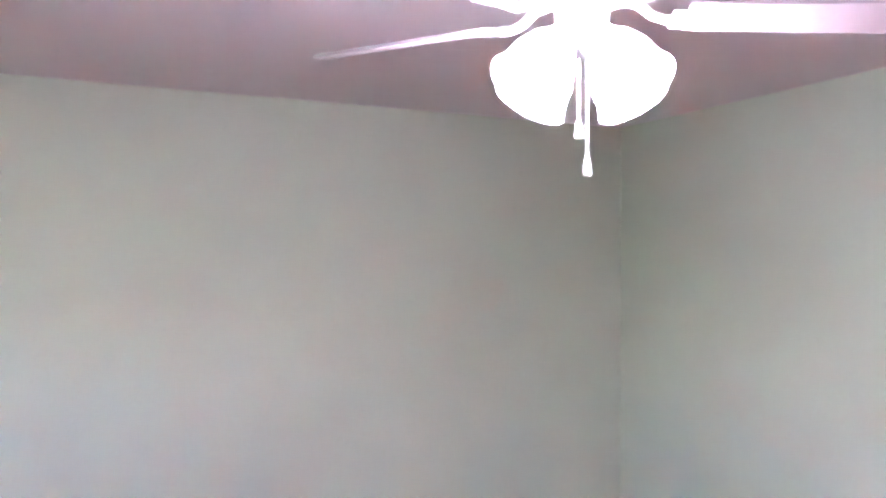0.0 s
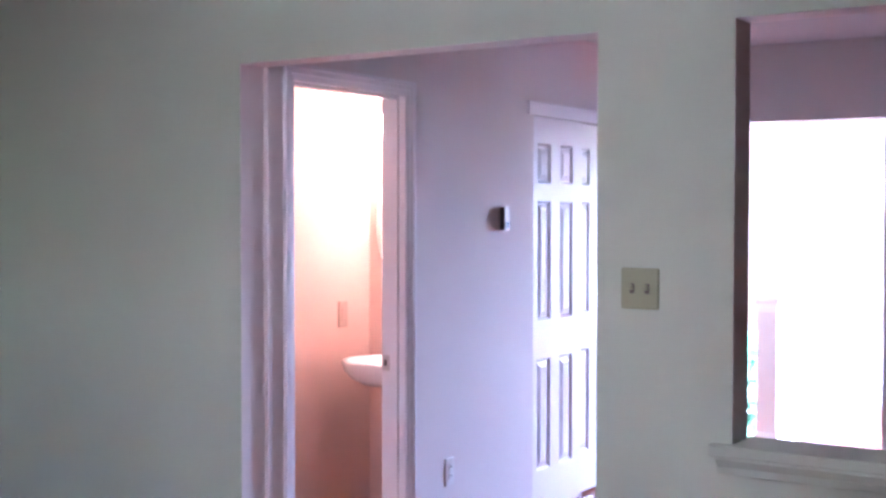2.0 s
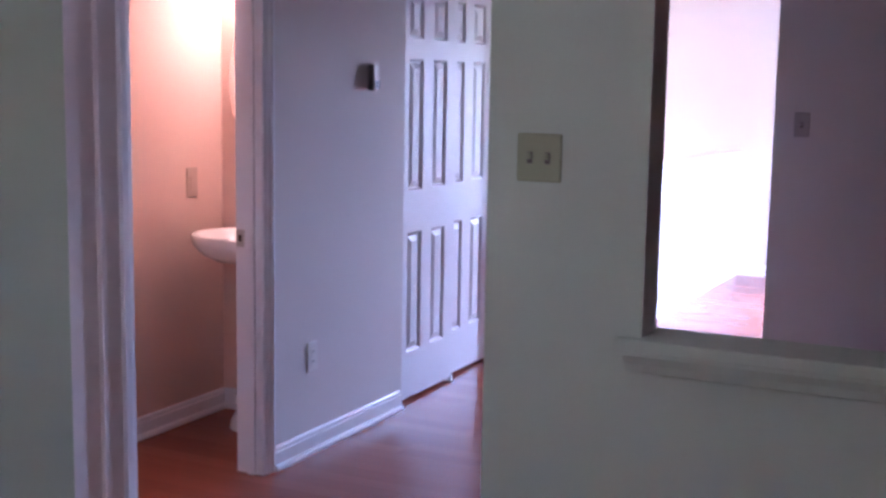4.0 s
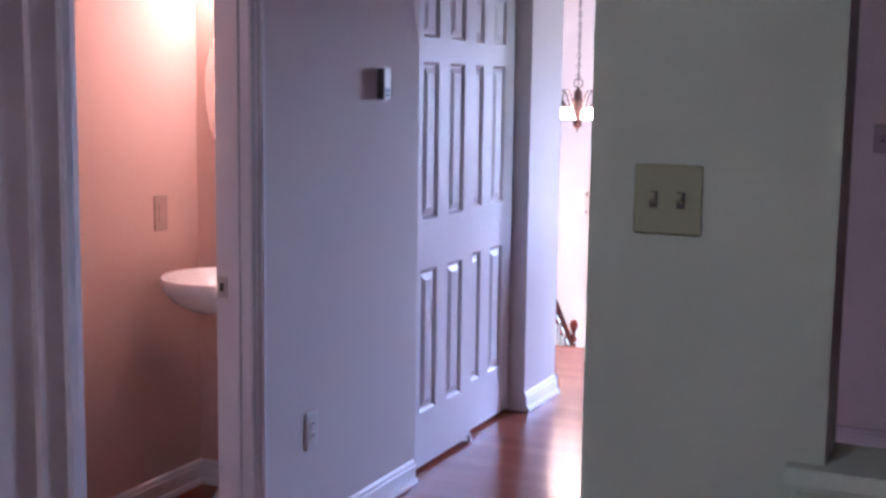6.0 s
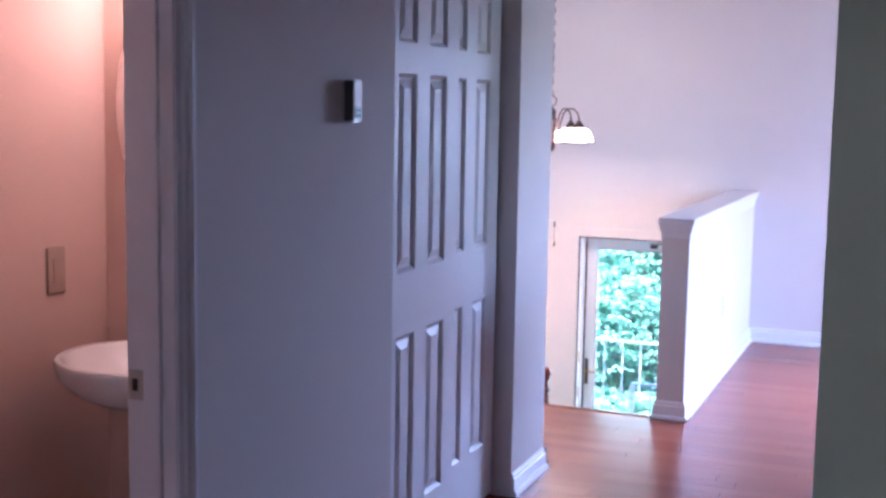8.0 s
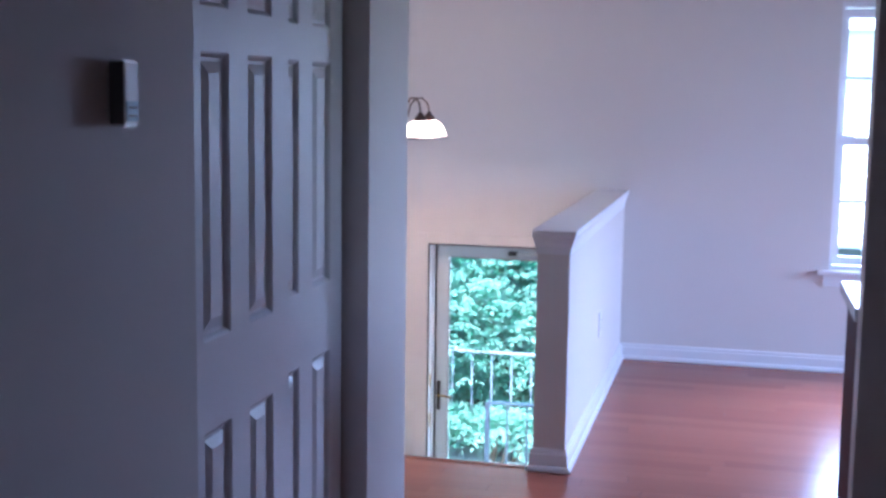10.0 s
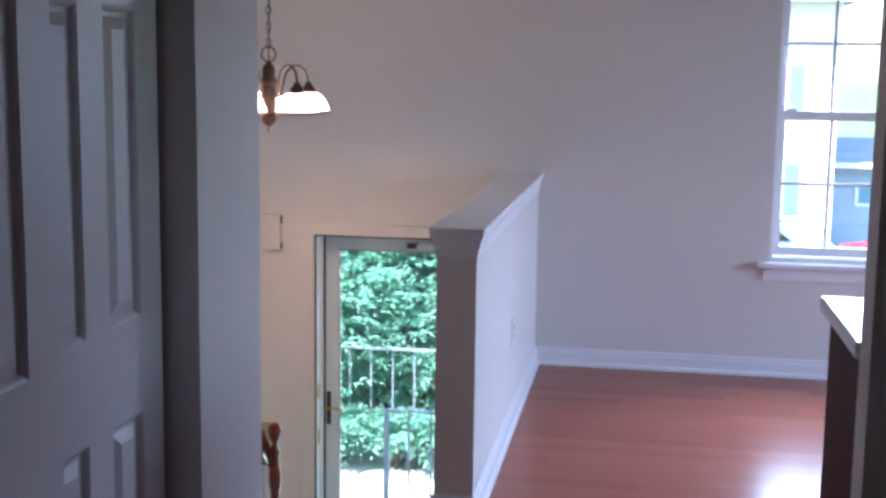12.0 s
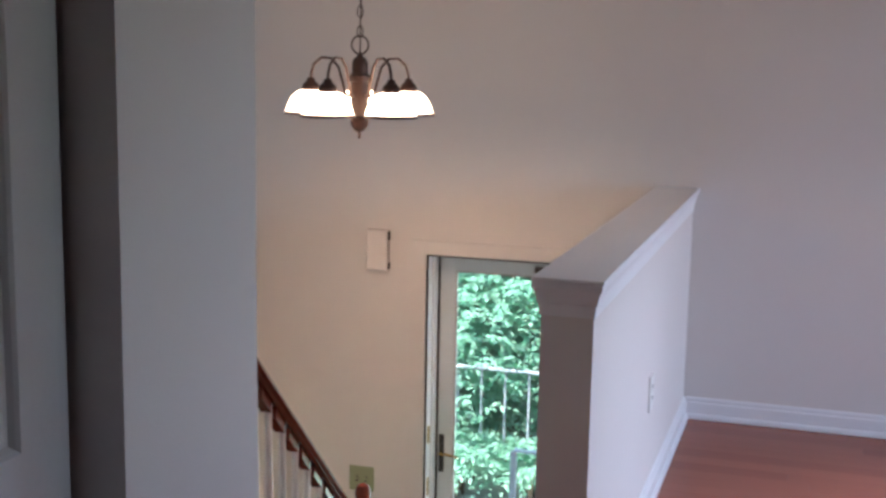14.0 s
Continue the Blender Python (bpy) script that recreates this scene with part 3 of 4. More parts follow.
for k in range(4):
    a = radians(FANYAW + 45 + 90 * k)
    d = Vector((math.cos(a), math.sin(a), 0))
    c = Vector((FX, FY, 2.10)) + d * 0.05
    axis = (d * 0.85 + Vector((0, 0, -1))).normalized()
    q = axis.to_track_quat("Z", "X").to_matrix().to_4x4()
    bm = bmesh.new()
    seg = 32
    rings = [(0.021, 0.0), (0.026, 0.015), (0.046, 0.043), (0.06, 0.082), (0.064, 0.116), (0.067, 0.128), (0.074, 0.143)]
    rings += [(r - 0.004, z) for r, z in reversed(rings)]
    lathe(bm, rings, seg, Matrix.Translation(c) @ q)
    part("shade", bm, FANGLOW, fan, "lit frosted bell-shaped glass", smooth=True)
for dx, zl in ((0.010, 1.835), (-0.006, 1.905)):
    m = pose(FX, FY, 0, 0, 0, FANYAW)
    p = m @ Vector((dx, -0.03, 0))
    ch = part("pull_chain", tube(bmesh.new(), [(p.x, p.y, 2.05), (p.x, p.y, zl + 0.03)], 0.0015, 6), WPLATE, fan)
    part("pull_knob", lathe(bmesh.new(), [(0.0025, 0.03), (0.005, 0.02), (0.008, 0.0), (0.0065, -0.004)][::-1], 12, Matrix.Translation((p.x, p.y, zl))), WPLATE, ch, smooth=True)

# ---- powder room door, open ----
pd = thing("interior_door", -3.0, PJ0 + 0.04, 0, "white painted powder room door standing open", "door")
part("leaf", boxes((-3.30, -2.722, PJ0 + 0.023, PJ0 + 0.057, 0.012, 2.012), bevel=0.002), DOORP, pd)
for zz in (0.25, 1.02, 1.8):
    part("hinge", boxes((-2.7225, -2.718, PJ0 + 0.024, PJ0 + 0.056, zz - 0.045, zz + 0.045)), BRASS, pd)

# ---- foyer: half wall ----
hw = thing("half_wall", -2.28, 9.0, 0, "white half wall with moulded cap beside the stairs", "half wall")
part("body", boxes((-2.342, -2.21, 7.87, YF0 - 0.002, -0.2, 0.982)), PAINT, hw)
part("cap", boxes((-2.364, -2.184, 7.846, YF0 - 0.002, 0.982, 0.994), bevel=0.003), TRIM, hw)
CROWN = [(0, 0), (0.004, 0), (0.005, 0.03), (0.010, 0.033), (0.011, 0.045), (0.016, 0.062), (0.022, 0.071), (0.022, 0.0845), (0, 0.0845)]
part("crown", wrap_profile(bmesh.new(), CROWN, -2.342, -2.21, 7.87, YF0 - 0.002, YF0 - 0.002, 0.897), TRIM, hw)
part("base_moulding", wrap_profile(bmesh.new(), BASE, -2.342, -2.21, 7.87, EDGE + 0.01, YF0 - 0.002, 0.002), TRIM, hw)

# ---- foyer: stairs and balustrade ----
stairs = thing("staircase", -2.8, 8.5, LAND, "wooden stairs leading down to the entry landing", "stairs")
RISE, RUN = 1.405 / 8, 0.225
for k in range(7):
    z = -RISE * (k + 1)
    y = EDGE + RUN * k
    part("tread", boxes((-3.26, -2.347, y - 0.02, y + RUN + 0.02, z - 0.03, z), bevel=0.004), FLOOR, stairs)
    part("riser", boxes((-3.26, -2.347, y, y + 0.015, z, z + RISE - 0.031)), TRIM, stairs)
part("riser", boxes((-3.26, -2.347, EDGE + 7 * RUN, EDGE + 7 * RUN + 0.015, LAND, LAND + RISE - 0.031)), TRIM, stairs)
part("stringer", boxes((-3.34, -3.262, YW, 9.47, LAND - 0.3, LAND)), TRIM, stairs)
part("nosing", boxes((-3.3, -2.362, EDGE - 0.02, EDGE + 0.012, -0.035, 0.004), bevel=0.004), FLOOR, stairs)

SLOPE = -0.955
rail = thing("stair_rail", -3.3, 8.4, LAND, "red-stained handrail with white balusters and turned newel", "handrail")


def rail_z(y):
    return 0.588 + SLOPE * (y - 8.249)


prof = [(-0.026, 0), (0.026, 0), (0.032, 0.012), (0.022, 0.02), (0.022, 0.03), (0.033, 0.042), (0.026, 0.062), (0.0, 0.07), (-0.026, 0.062), (-0.033, 0.042), (-0.022, 0.03), (-0.022, 0.02), (-0.032, 0.012)]
Y0, Y1 = 7.1, 9.1
part("handrail", extrude_profile(bmesh.new(), prof, (-3.3, Y0, rail_z(Y0) - 0.07), (-3.3, Y1, rail_z(Y1) - 0.07), (1, 0, 0)), RED, rail, smooth=False)
y = 7.3
while y < 9.05:
    zt = rail_z(y) - 0.075
    y0, y1 = y - 0.052, y + 0.014
    part("fillet", extrude_profile(bmesh.new(), [(-0.018, 0), (0.018, 0), (0.018, 0.038), (-0.018, 0.038)], (-3.3, y0, rail_z(y0) - 0.106), (-3.3, y1, rail_z(y1) - 0.106), (1, 0, 0)), RED, rail)
    bm = lathe(bmesh.new(), [(0.014, 0.0), (0.014, 0.16), (0.019, 0.2), (0.02, 0.27), (0.013, 0.3), (0.018, 0.34), (0.011, 0.8), (0.013, 0.98)], 12, Matrix.Translation((-3.3, y + 0.03, zt - 0.93)))
    part("baluster", bm, TRIM, rail, smooth=True)
    y += 0.1
NX, NY, NZ = -3.275, 9.09, LAND
bm = boxes((NX - 0.027, NX + 0.027, NY - 0.027, NY + 0.027, NZ, NZ + 0.45), bevel=0.004)
lathe(bm, [(0.027, 0.45), (0.02, 0.48), (0.026, 0.52), (0.022, 0.9), (0.02, 1.02), (0.028, 1.04), (0.028, 1.10), (0.021, 1.13), (0.02, 1.17)], 24, Matrix.Translation((NX, NY, NZ)))
lathe(bm, [(0.022, 1.18), (0.029, 1.195), (0.016, 1.215), (0.013, 1.245), (0.022, 1.26), (0.030, 1.285), (0.031, 1.30), (0.022, 1.325), (0.004, 1.335)], 24, Matrix.Translation((NX, NY, NZ)))
part("newel", bm, RED, rail, "turned red newel post with ball top", smooth=True)

# ---- foyer: chandelier ----
CX, CY = -3.252, 8.968
ch = thing("chandelier", CX, CY, CEIL, "copper-coloured five-arm chandelier with lit white glass shades", "chandelier")
CT = Matrix.Translation((CX, CY, 0))
part("body", lathe(bmesh.new(), [(0.004, 1.228), (0.006, 1.243), (0.004, 1.25), (0.018, 1.258), (0.03, 1.275), (0.032, 1.293), (0.026, 1.30), (0.034, 1.306), (0.034, 1.325), (0.031, 1.33), (0.031, 1.425), (0.036, 1.43), (0.036, 1.448), (0.028, 1.455), (0.028, 1.49), (0.022, 1.505), (0.012, 1.512), (0.008, 1.525)], 28, CT), COPPER, ch, smooth=True)
ring = [(CX + 0.031 * math.cos(t * math.pi / 12), CY, 1.552 + 0.031 * math.sin(t * math.pi / 12)) for t in range(25)]
part("ring", tube(bmesh.new(), ring, 0.0035), IRONB, ch, smooth=True)
part("cord", tube(bmesh.new(), [(CX, CY, 1.52), (CX + 0.004, CY, 1.8), (CX - 0.003, CY, 2.1), (CX, CY, 2.43)], 0.0028, 6), IRONB, ch)
z = 1.585
k = 0
while z < 2.40:
    link = [(0.010 * math.cos(t * math.pi / 6), 0, 0.021 * math.sin(t * math.pi / 6)) for t in range(13)]
    m = pose(CX, CY, z + 0.012, 0, 0, 90 * (k % 2) + 20)
    part("chain_link", tube(bmesh.new(), [m @ Vector(p) for p in link], 0.0022, 6), IRONB, ch)
    z += 0.034
    k += 1
part("canopy", lathe(bmesh.new(), [(0.01, 2.42), (0.05, 2.44), (0.06, 2.4635)], 24, CT), COPPER, ch, smooth=True)
for k in range(5):
    a = radians(111 + 72 * k)
    d = Vector((math.cos(a), math.sin(a), 0))
    o = Vector((CX, CY, 0))
    pts = [(0.034, 1.375), (0.052, 1.38), (0.062, 1.42), (0.078, 1.475), (0.105, 1.505), (0.14, 1.507), (0.168, 1.485), (0.178, 1.455), (0.18, 1.43)]
    arm = part("arm", tube(bmesh.new(), [o + d * r + Vector((0, 0, zz)) for r, zz in pts], 0.005), IRONB, ch, smooth=True)
    m = Matrix.Translation(o + d * 0.18)
    part("socket_cup", lathe(bmesh.new(), [(0.03, 1.392), (0.032, 1.402), (0.027, 1.415), (0.016, 1.425), (0.012, 1.437)], 20, m), COPPER, arm, smooth=True)
    sh = part("shade", lathe(bmesh.new(), [(0.028, 1.394), (0.045, 1.39), (0.066, 1.372), (0.08, 1.345), (0.088, 1.318), (0.084, 1.318), (0.076, 1.345), (0.062, 1.368), (0.043, 1.386), (0.026, 1.389)][::-1], 32, m), CHGLOW, arm, "lit white glass", smooth=True)
    bulb("chandelier_bulb", *(o + d * 0.18 + Vector((0, 0, 1.345))), 0.48, WARM)
    part("rim", lathe(bmesh.new(), [(0.0865, 1.308), (0.0945, 1.309), (0.0935, 1.32), (0.0887, 1.32), (0.0865, 1.308)], 32, m, cap=False), IRONB, sh)

# ---- foyer: door chime, front door ----
chime = thing("door_chime", -3.6, YF0, 0.64, "plain white door chime box on foyer wall", "door chime")
part("box", boxes((-3.66, -3.558, YF0 - 0.04, YF0, 0.548, 0.735), bevel=0.004), PAINT, chime)
part("side_vent", boxes((-3.5585, -3.555, YF0 - 0.034, YF0 - 0.008, 0.69, 0.728)), DARK, chime)
part("side_vent", boxes((-3.5585, -3.555, YF0 - 0.034, YF0 - 0.008, 0.556, 0.585)), DARK, chime)

DX0, DX1, DT = -3.37, -2.42, 0.625
SY0 = YF0 + 0.152
d2 = structure("door_2", boxes((DX0 - 0.02, DX0, YF0 - 0.002, YF1 + 0.02, LAND, DT), (DX1, DX1 + 0.02, YF0 - 0.002, YF1 + 0.02, LAND, DT), (DX0 - 0.02, DX1 + 0.02, YF0 - 0.002, YF1 + 0.02, DT, DT + 0.02)), TRIM, "white front door frame with moulded casing", "door frame")
part("casing", boxes((DX0 - 0.085, DX0 - 0.012, YF0 - 0.016, YF0 - 0.003, LAND, DT + 0.072), bevel=0.003), PAINT, d2)
part("casing", boxes((DX0 - 0.012, DX1 - 0.004, YF0 - 0.015, YF0 - 0.003, DT + 0.008, DT + 0.072), bevel=0.003), PAINT, d2)
part("weather_strip", boxes((DX0 - 0.010, DX0 - 0.001, YF0 - 0.008, YF0 - 0.003, LAND, DT)), BRONZE, d2)
part("weather_strip", boxes((DX0 - 0.010, DX1 - 0.004, YF0 - 0.008, YF0 - 0.003, DT, DT + 0.008)), BRONZE, d2)
part("weather_strip", boxes((DX0, DX0 + 0.008, SY0 - 0.012, SY0 - 0.001, LAND + 0.03, DT - 0.001)), BRONZE, d2)
part("door_stop", boxes((DX0, DX0 + 0.01, YF0 + 0.055, YF0 + 0.07, LAND + 0.03, DT - 0.001), bevel=0.002), TRIM, d2)
for zz in (-0.22, -0.47):
    part("strike_plate", boxes((DX0, DX0 + 0.0025, YF0 + 0.012, YF0 + 0.04, zz - 0.04, zz + 0.04)), BRASS, d2, "small brass strike plate")
part("threshold", boxes((DX0, DX1, YF0, YF1 + 0.05, LAND, LAND + 0.03), bevel=0.003), ALU, d2)
storm = thing("storm_door", -2.85, SY0, LAND, "white full-glass storm door, closed", "storm door")
SX0, SX1, SZ0, SZ1 = DX0 + 0.004, DX1 - 0.004, LAND + 0.032, DT - 0.004
SY1 = SY0 + 0.03
part("stile", boxes((SX0, SX0 + 0.076, SY0, SY1, SZ0, SZ1), bevel=0.003), ALU, storm)
part("stile", boxes((SX1 - 0.076, SX1, SY0, SY1, SZ0, SZ1), bevel=0.003), ALU, storm)
part("top_rail", boxes((SX0 + 0.076, SX1 - 0.076, SY0, SY1, SZ1 - 0.083, SZ1), bevel=0.003), ALU, storm)
part("bottom_rail", boxes((SX0 + 0.076, SX1 - 0.076, SY0, SY1, SZ0, SZ0 + 0.13), bevel=0.003), ALU, storm)
part("glazing_bead", boxes((SX0 + 0.0765, SX0 + 0.084, SY0 + 0.004, SY0 + 0.02, SZ0 + 0.13, SZ1 - 0.083), (SX0 + 0.084, SX1 - 0.076, SY0 + 0.004, SY0 + 0.02, SZ1 - 0.091, SZ1 - 0.0835)), GREYP, storm, "grey glazing bead")
pane = part("pane", boxes((SX0 + 0.07, SX1 - 0.07, SY0 + 0.012, SY0 + 0.017, SZ0 + 0.125, SZ1 - 0.078)), GLASS, storm, "clear glass")
pane.visible_shadow = False
hd = part("handle_plate", boxes((SX0 + 0.012, SX0 + 0.036, SY0 - 0.01, SY0, -0.435, -0.25), bevel=0.003), BRONZE, storm, "dark bronze handle plate")
part("lever", tube(bmesh.new(), [(SX0 + 0.024, SY0 - 0.006, -0.335), (SX0 + 0.024, SY0 - 0.045, -0.335), (SX0 + 0.06, SY0 - 0.05, -0.333), (SX0 + 0.115, SY0 - 0.048, -0.342)], 0.0065), BRASS, hd, "brass lever", smooth=True)
part("closer", tube(bmesh.new(), [(-2.86, SY0 - 0.03, 0.572), (-2.48, SY0 - 0.03, 0.572)], 0.013, 12), WPLATE, storm, smooth=True)
part("closer_bracket", boxes((-2.91, -2.85, SY0 - 0.04, SY0, 0.56, 0.586), bevel=0.003), BRONZE, storm)

# ---- living room: window ----
w1 = structure("window_1", boxes((-1.06, -1.043, YF0 + 0.02, YF1, 0.572, 2.06), (-0.317, -0.30, YF0 + 0.02, YF1, 0.572, 2.06), (-1.043, -0.317, YF0 + 0.02, YF1, 2.035, 2.06), (-1.043, -0.317, YF0 + 0.02, YF1, 0.572, 0.60)), TRIM, "white double-hung window with grilles", "window")


def sash(y0, z0, z1, rail0, rail1):
    x0, x1 = -1.041, -0.319
    f = part("sash", boxes((x0, x0 + 0.03, y0, y0 + 0.035, z0, z1), (x1 - 0.03, x1, y0, y0 + 0.035, z0, z1), (x0 + 0.03, x1 - 0.03, y0, y0 + 0.035, z0, z0 + rail0), (x0 + 0.03, x1 - 0.03, y0, y0 + 0.035, z1 - rail1, z1)), TRIM, w1)
    p = part("pane", boxes((x0 + 0.028, x1 - 0.028, y0 + 0.014, y0 + 0.019, z0 + rail0 - 0.002, z1 - rail1 + 0.002)), GLASS, w1, "clear glass")
    p.visible_shadow = False
    for k in (1, 2):
        xm = x0 + 0.03 + (x1 - x0 - 0.06) * k / 3
        part("muntin", boxes((xm - 0.008, xm + 0.008, y0 + 0.006, y0 + 0.013, z0 + rail0, z1 - rail1)), TRIM, f)
    zm = (z0 + rail0 + z1 - rail1) / 2
    part("muntin", boxes((x0 + 0.03, x1 - 0.03, y0 + 0.005, y0 + 0.012, zm - 0.008, zm + 0.008)), TRIM, f)


sash(YF0 + 0.07, 0.605, 1.322, 0.045, 0.045)
sash(YF0 + 0.115, 1.28, 2.03, 0.04, 0.05)
for xx in (-0.985, -0.375):
    part("sash_lock", boxes((xx - 0.028, xx + 0.028, YF0 + 0.075, YF0 + 0.105, 1.3225, 1.336), bevel=0.004), TRIM, w1)
part("window_sill", boxes((-1.12, -0.24, YF0 - 0.045, YF0 + 0.07, 0.552, 0.578), bevel=0.004), TRIM, w1)
part("apron", boxes((-1.09, -0.27, YF0 - 0.016, YF0, 0.489, 0.552), bevel=0.003), TRIM, w1)

# ---- kitchen counter end ----
ct = thing("base_cabinet", -0.6, 6.9, 0, "dark cherry base cabinet against the hall wall", "cabinet")
part("body", boxes((-1.195, 0.6, YK1, 7.16, 0.0, 0.902)), CAB, ct)
part("end_panel", boxes((-1.205, -1.196, YK1 + 0.01, 7.168, 0.0, 0.902), bevel=0.002), CAB, ct)
wt = thing("worktop", -0.6, 6.9, 0.902, "pale laminate worktop on the base cabinet", "worktop")
part("slab", boxes((-1.23, 0.62, YK1, 7.195, 0.902, 0.94), bevel=0.005), TOP, wt)

# ---- outside: stoop and railings ----
stoop = tagged(mesh_object("stoop", boxes((-4.3, -1.9, YF1, 13.1, -1.95, -1.5), bevel=0.01), CONC), "pale concrete front stoop slab", "stoop")


def railing(name, a, b, label, rails=(0.88, 0.1), posts=True, step=0.115):
    ob = thing(name, a[0], a[1], -1.5, label, "railing", "stoop railings")
    a, b = Vector(a), Vector(b)
    n = max(1, int((b - a).length / step))
    d = (b - a).normalized()
    for h in rails:
        bm = bmesh.new()
        s = Vector((-d.y, d.x, 0)) * 0.02
        extrude_profile(bm, [(-1, 0), (1, 0), (1, 0.012), (-1, 0.012)], (a.x, a.y, a.z + h), (b.x, b.y, b.z + h), s)
        part("top_rail" if h > 0.5 else "bottom_rail", bm, IRON, ob)
    for k in range(n + 1):
        p = a.lerp(b, k / n)
        r = 0.016 if k in (0, n) else 0.006
        part("post" if r > 0.01 else "picket", boxes((p.x - r, p.x + r, p.y - r, p.y + r, p.z + (0 if r > 0.01 else rails[-1]), p.z + rails[0])), IRON, ob)
    return ob


railing("iron_railing", (-4.2, 12.9, -1.5), (-2.85, 12.9, -1.5), "grey iron railing along the stoop edge", step=0.15)
railing("iron_railing", (-3.22, 11.25, -1.5), (-1.95, 11.25, -1.5), "grey iron railing beside the stoop steps", step=0.13)
railing("iron_railing", (-2.95, 12.85, -1.5), (-2.0, 12.2, -1.5), "grey iron railing turning to the steps", rails=(0.80, 0.72, 0.1), step=0.2)

# ---- outside: shrubs ----
LEAF = bpy.data.materials.new("leaf_green")
LEAF.use_nodes = True
lt = LEAF.node_tree
lb = lt.nodes["Principled BSDF"]
lg = lt.nodes.new("ShaderNodeNewGeometry")
lr = lt.nodes.new("ShaderNodeValToRGB")
lr.color_ramp.elements[0].color = (0.17, 0.38, 0.28, 1)
lr.color_ramp.elements[1].color = (0.36, 0.58, 0.46, 1)
lt.links.new(lg.outputs["Random Per Island"], lr.inputs[0])
lt.links.new(lr.outputs[0], lb.inputs["Base Color"])
lb.inputs["Roughness"].default_value = 0.65
lb.inputs["Specular IOR Level"].default_value = 0.25
tl = lt.nodes.new("ShaderNodeBsdfTranslucent")
lt.links.new(lr.outputs[0], tl.inputs[0])
mx = lt.nodes.new("ShaderNodeMixShader")
mx.inputs[0].default_value = 0.72
lt.links.new(lb.outputs[0], mx.inputs[1])
lt.links.new(tl.outputs[0], mx.inputs[2])
lt.links.new(mx.outputs[0], lt.nodes["Material Output"].inputs[0])


def shrub(x, y, z, rx, ry, h, count, size, label, seed):
    rng = random.Random(seed)
    ob = thing("shrub", x, y, z, label, "shrub", "shrubs by the stoop")
    bm = bmesh.new()
    tips = []
    for k in range(11):
        a = rng.uniform(0, 6.28)
        r = rng.uniform(0.2, 0.85)
        tip = Vector((x + rx * r * math.cos(a), y + ry * r * math.sin(a), z + h * rng.uniform(0.45, 0.97)))
        base = Vector((x + 0.1 * math.cos(a), y + 0.1 * math.sin(a), z))
        mid = base.lerp(tip, 0.5) + Vector((rng.uniform(-0.1, 0.1), rng.uniform(-0.1, 0.1), 0.15))
        tube(bm, [base, mid, tip], 0.014, 5)
        tips += [tip, mid, base.lerp(tip, 0.75)]
    part("stems", bm, BARK, ob)
    verts, faces = [], []
    for k in range(int(count * 0.5)):
        t = rng.choice(tips)
        c = t + Vector((rng.gauss(0, rx * 0.25), rng.gauss(0, ry * 0.25), rng.gauss(0, h * 0.13)))
        c.z = max(c.z, z + rng.uniform(0.1, 0.4))
        # a drooping spray: leaves in turn on both sides of a twig
        a = rng.uniform(0, 2 * math.pi)
        out = Vector((math.cos(a), math.sin(a), rng.uniform(-0.1, 0.7))).normalized()
        across = out.cross(Vector((0, 0, 1))).normalized()
        length = size * rng.uniform(1.8, 3.2)
        n = rng.randint(6, 10)
        for j in range(n):
            f = (j + 0.6) / n
            p = c + out * (length * f) + Vector((0, 0, -0.35 * length * f * f))
            side = across * (1 if j % 2 else -1)
            d = (out * rng.uniform(0.5, 1.0) + side * rng.uniform(0.5, 1.0) + Vector((0, 0, rng.uniform(-0.7, 0.2)))).normalized()
            if j == n - 1:
                d = (out + Vector((0, 0, -0.5))).normalized()
            w = d.cross(Vector((rng.gauss(0, 0.25), rng.gauss(0, 0.25), 1))).normalized()
            up = w.cross(d)
            s = size * rng.uniform(0.5, 1.05) * (1.1 - 0.45 * f)
            i = len(verts)
            for pw, pl, pz in ((0, 0, 0), (0.2, 0.3, 0.05), (0.17, 0.62, 0.02), (0, 1.0, -0.16), (-0.17, 0.62, 0.02), (-0.2, 0.3, 0.05), (0, 0.4, -0.03)):
                verts.append(p + w * (pw * s) + d * (pl * s) + up * (pz * s))
            faces += [(i + b, i + b + 1 if b < 5 else i, i + 6) for b in range(6)]
    me = bpy.data.meshes.new("foliage")
    me.from_pydata(verts, [], faces)
    me.materials.append(LEAF)
    fo = new("foliage", me)
    fo.parent = ob
    fo.matrix_parent_inverse = ob.matrix_basis.inverted()
    tagged(fo, kind="stuff")
    return ob


shrub(-4.05, 12.78, -1.5, 0.45, 0.1, 0.32, 700, 0.085, "low leafy green shoots along the stoop railing", 21)
shrub(-3.4, 12.8, -1.5, 0.4, 0.08, 0.26, 500, 0.085, "low leafy green shoots along the stoop railing", 22)
shrub(-4.3, 13.5, -1.56, 0.8, 0.55, 1.3, 4160, 0.098, "low leafy green shrub against the stoop", 6)
shrub(-3.3, 13.5, -1.56, 0.8, 0.55, 1.4, 4160, 0.098, "low leafy green shrub against the stoop", 7)
shrub(-2.4, 13.5, -1.56, 0.7, 0.55, 1.3, 3520, 0.098, "low leafy green shrub against the stoop", 8)
shrub(-3.9, 14.3, -1.56, 1.0, 0.9, 2.2, 8320, 0.112, "dense broad-leaved green shrub beside the stoop", 1)
shrub(-5.0, 13.9, -1.56, 1.0, 0.8, 2.0, 6720, 0.112, "leafy green shrub behind the stoop railing", 2)
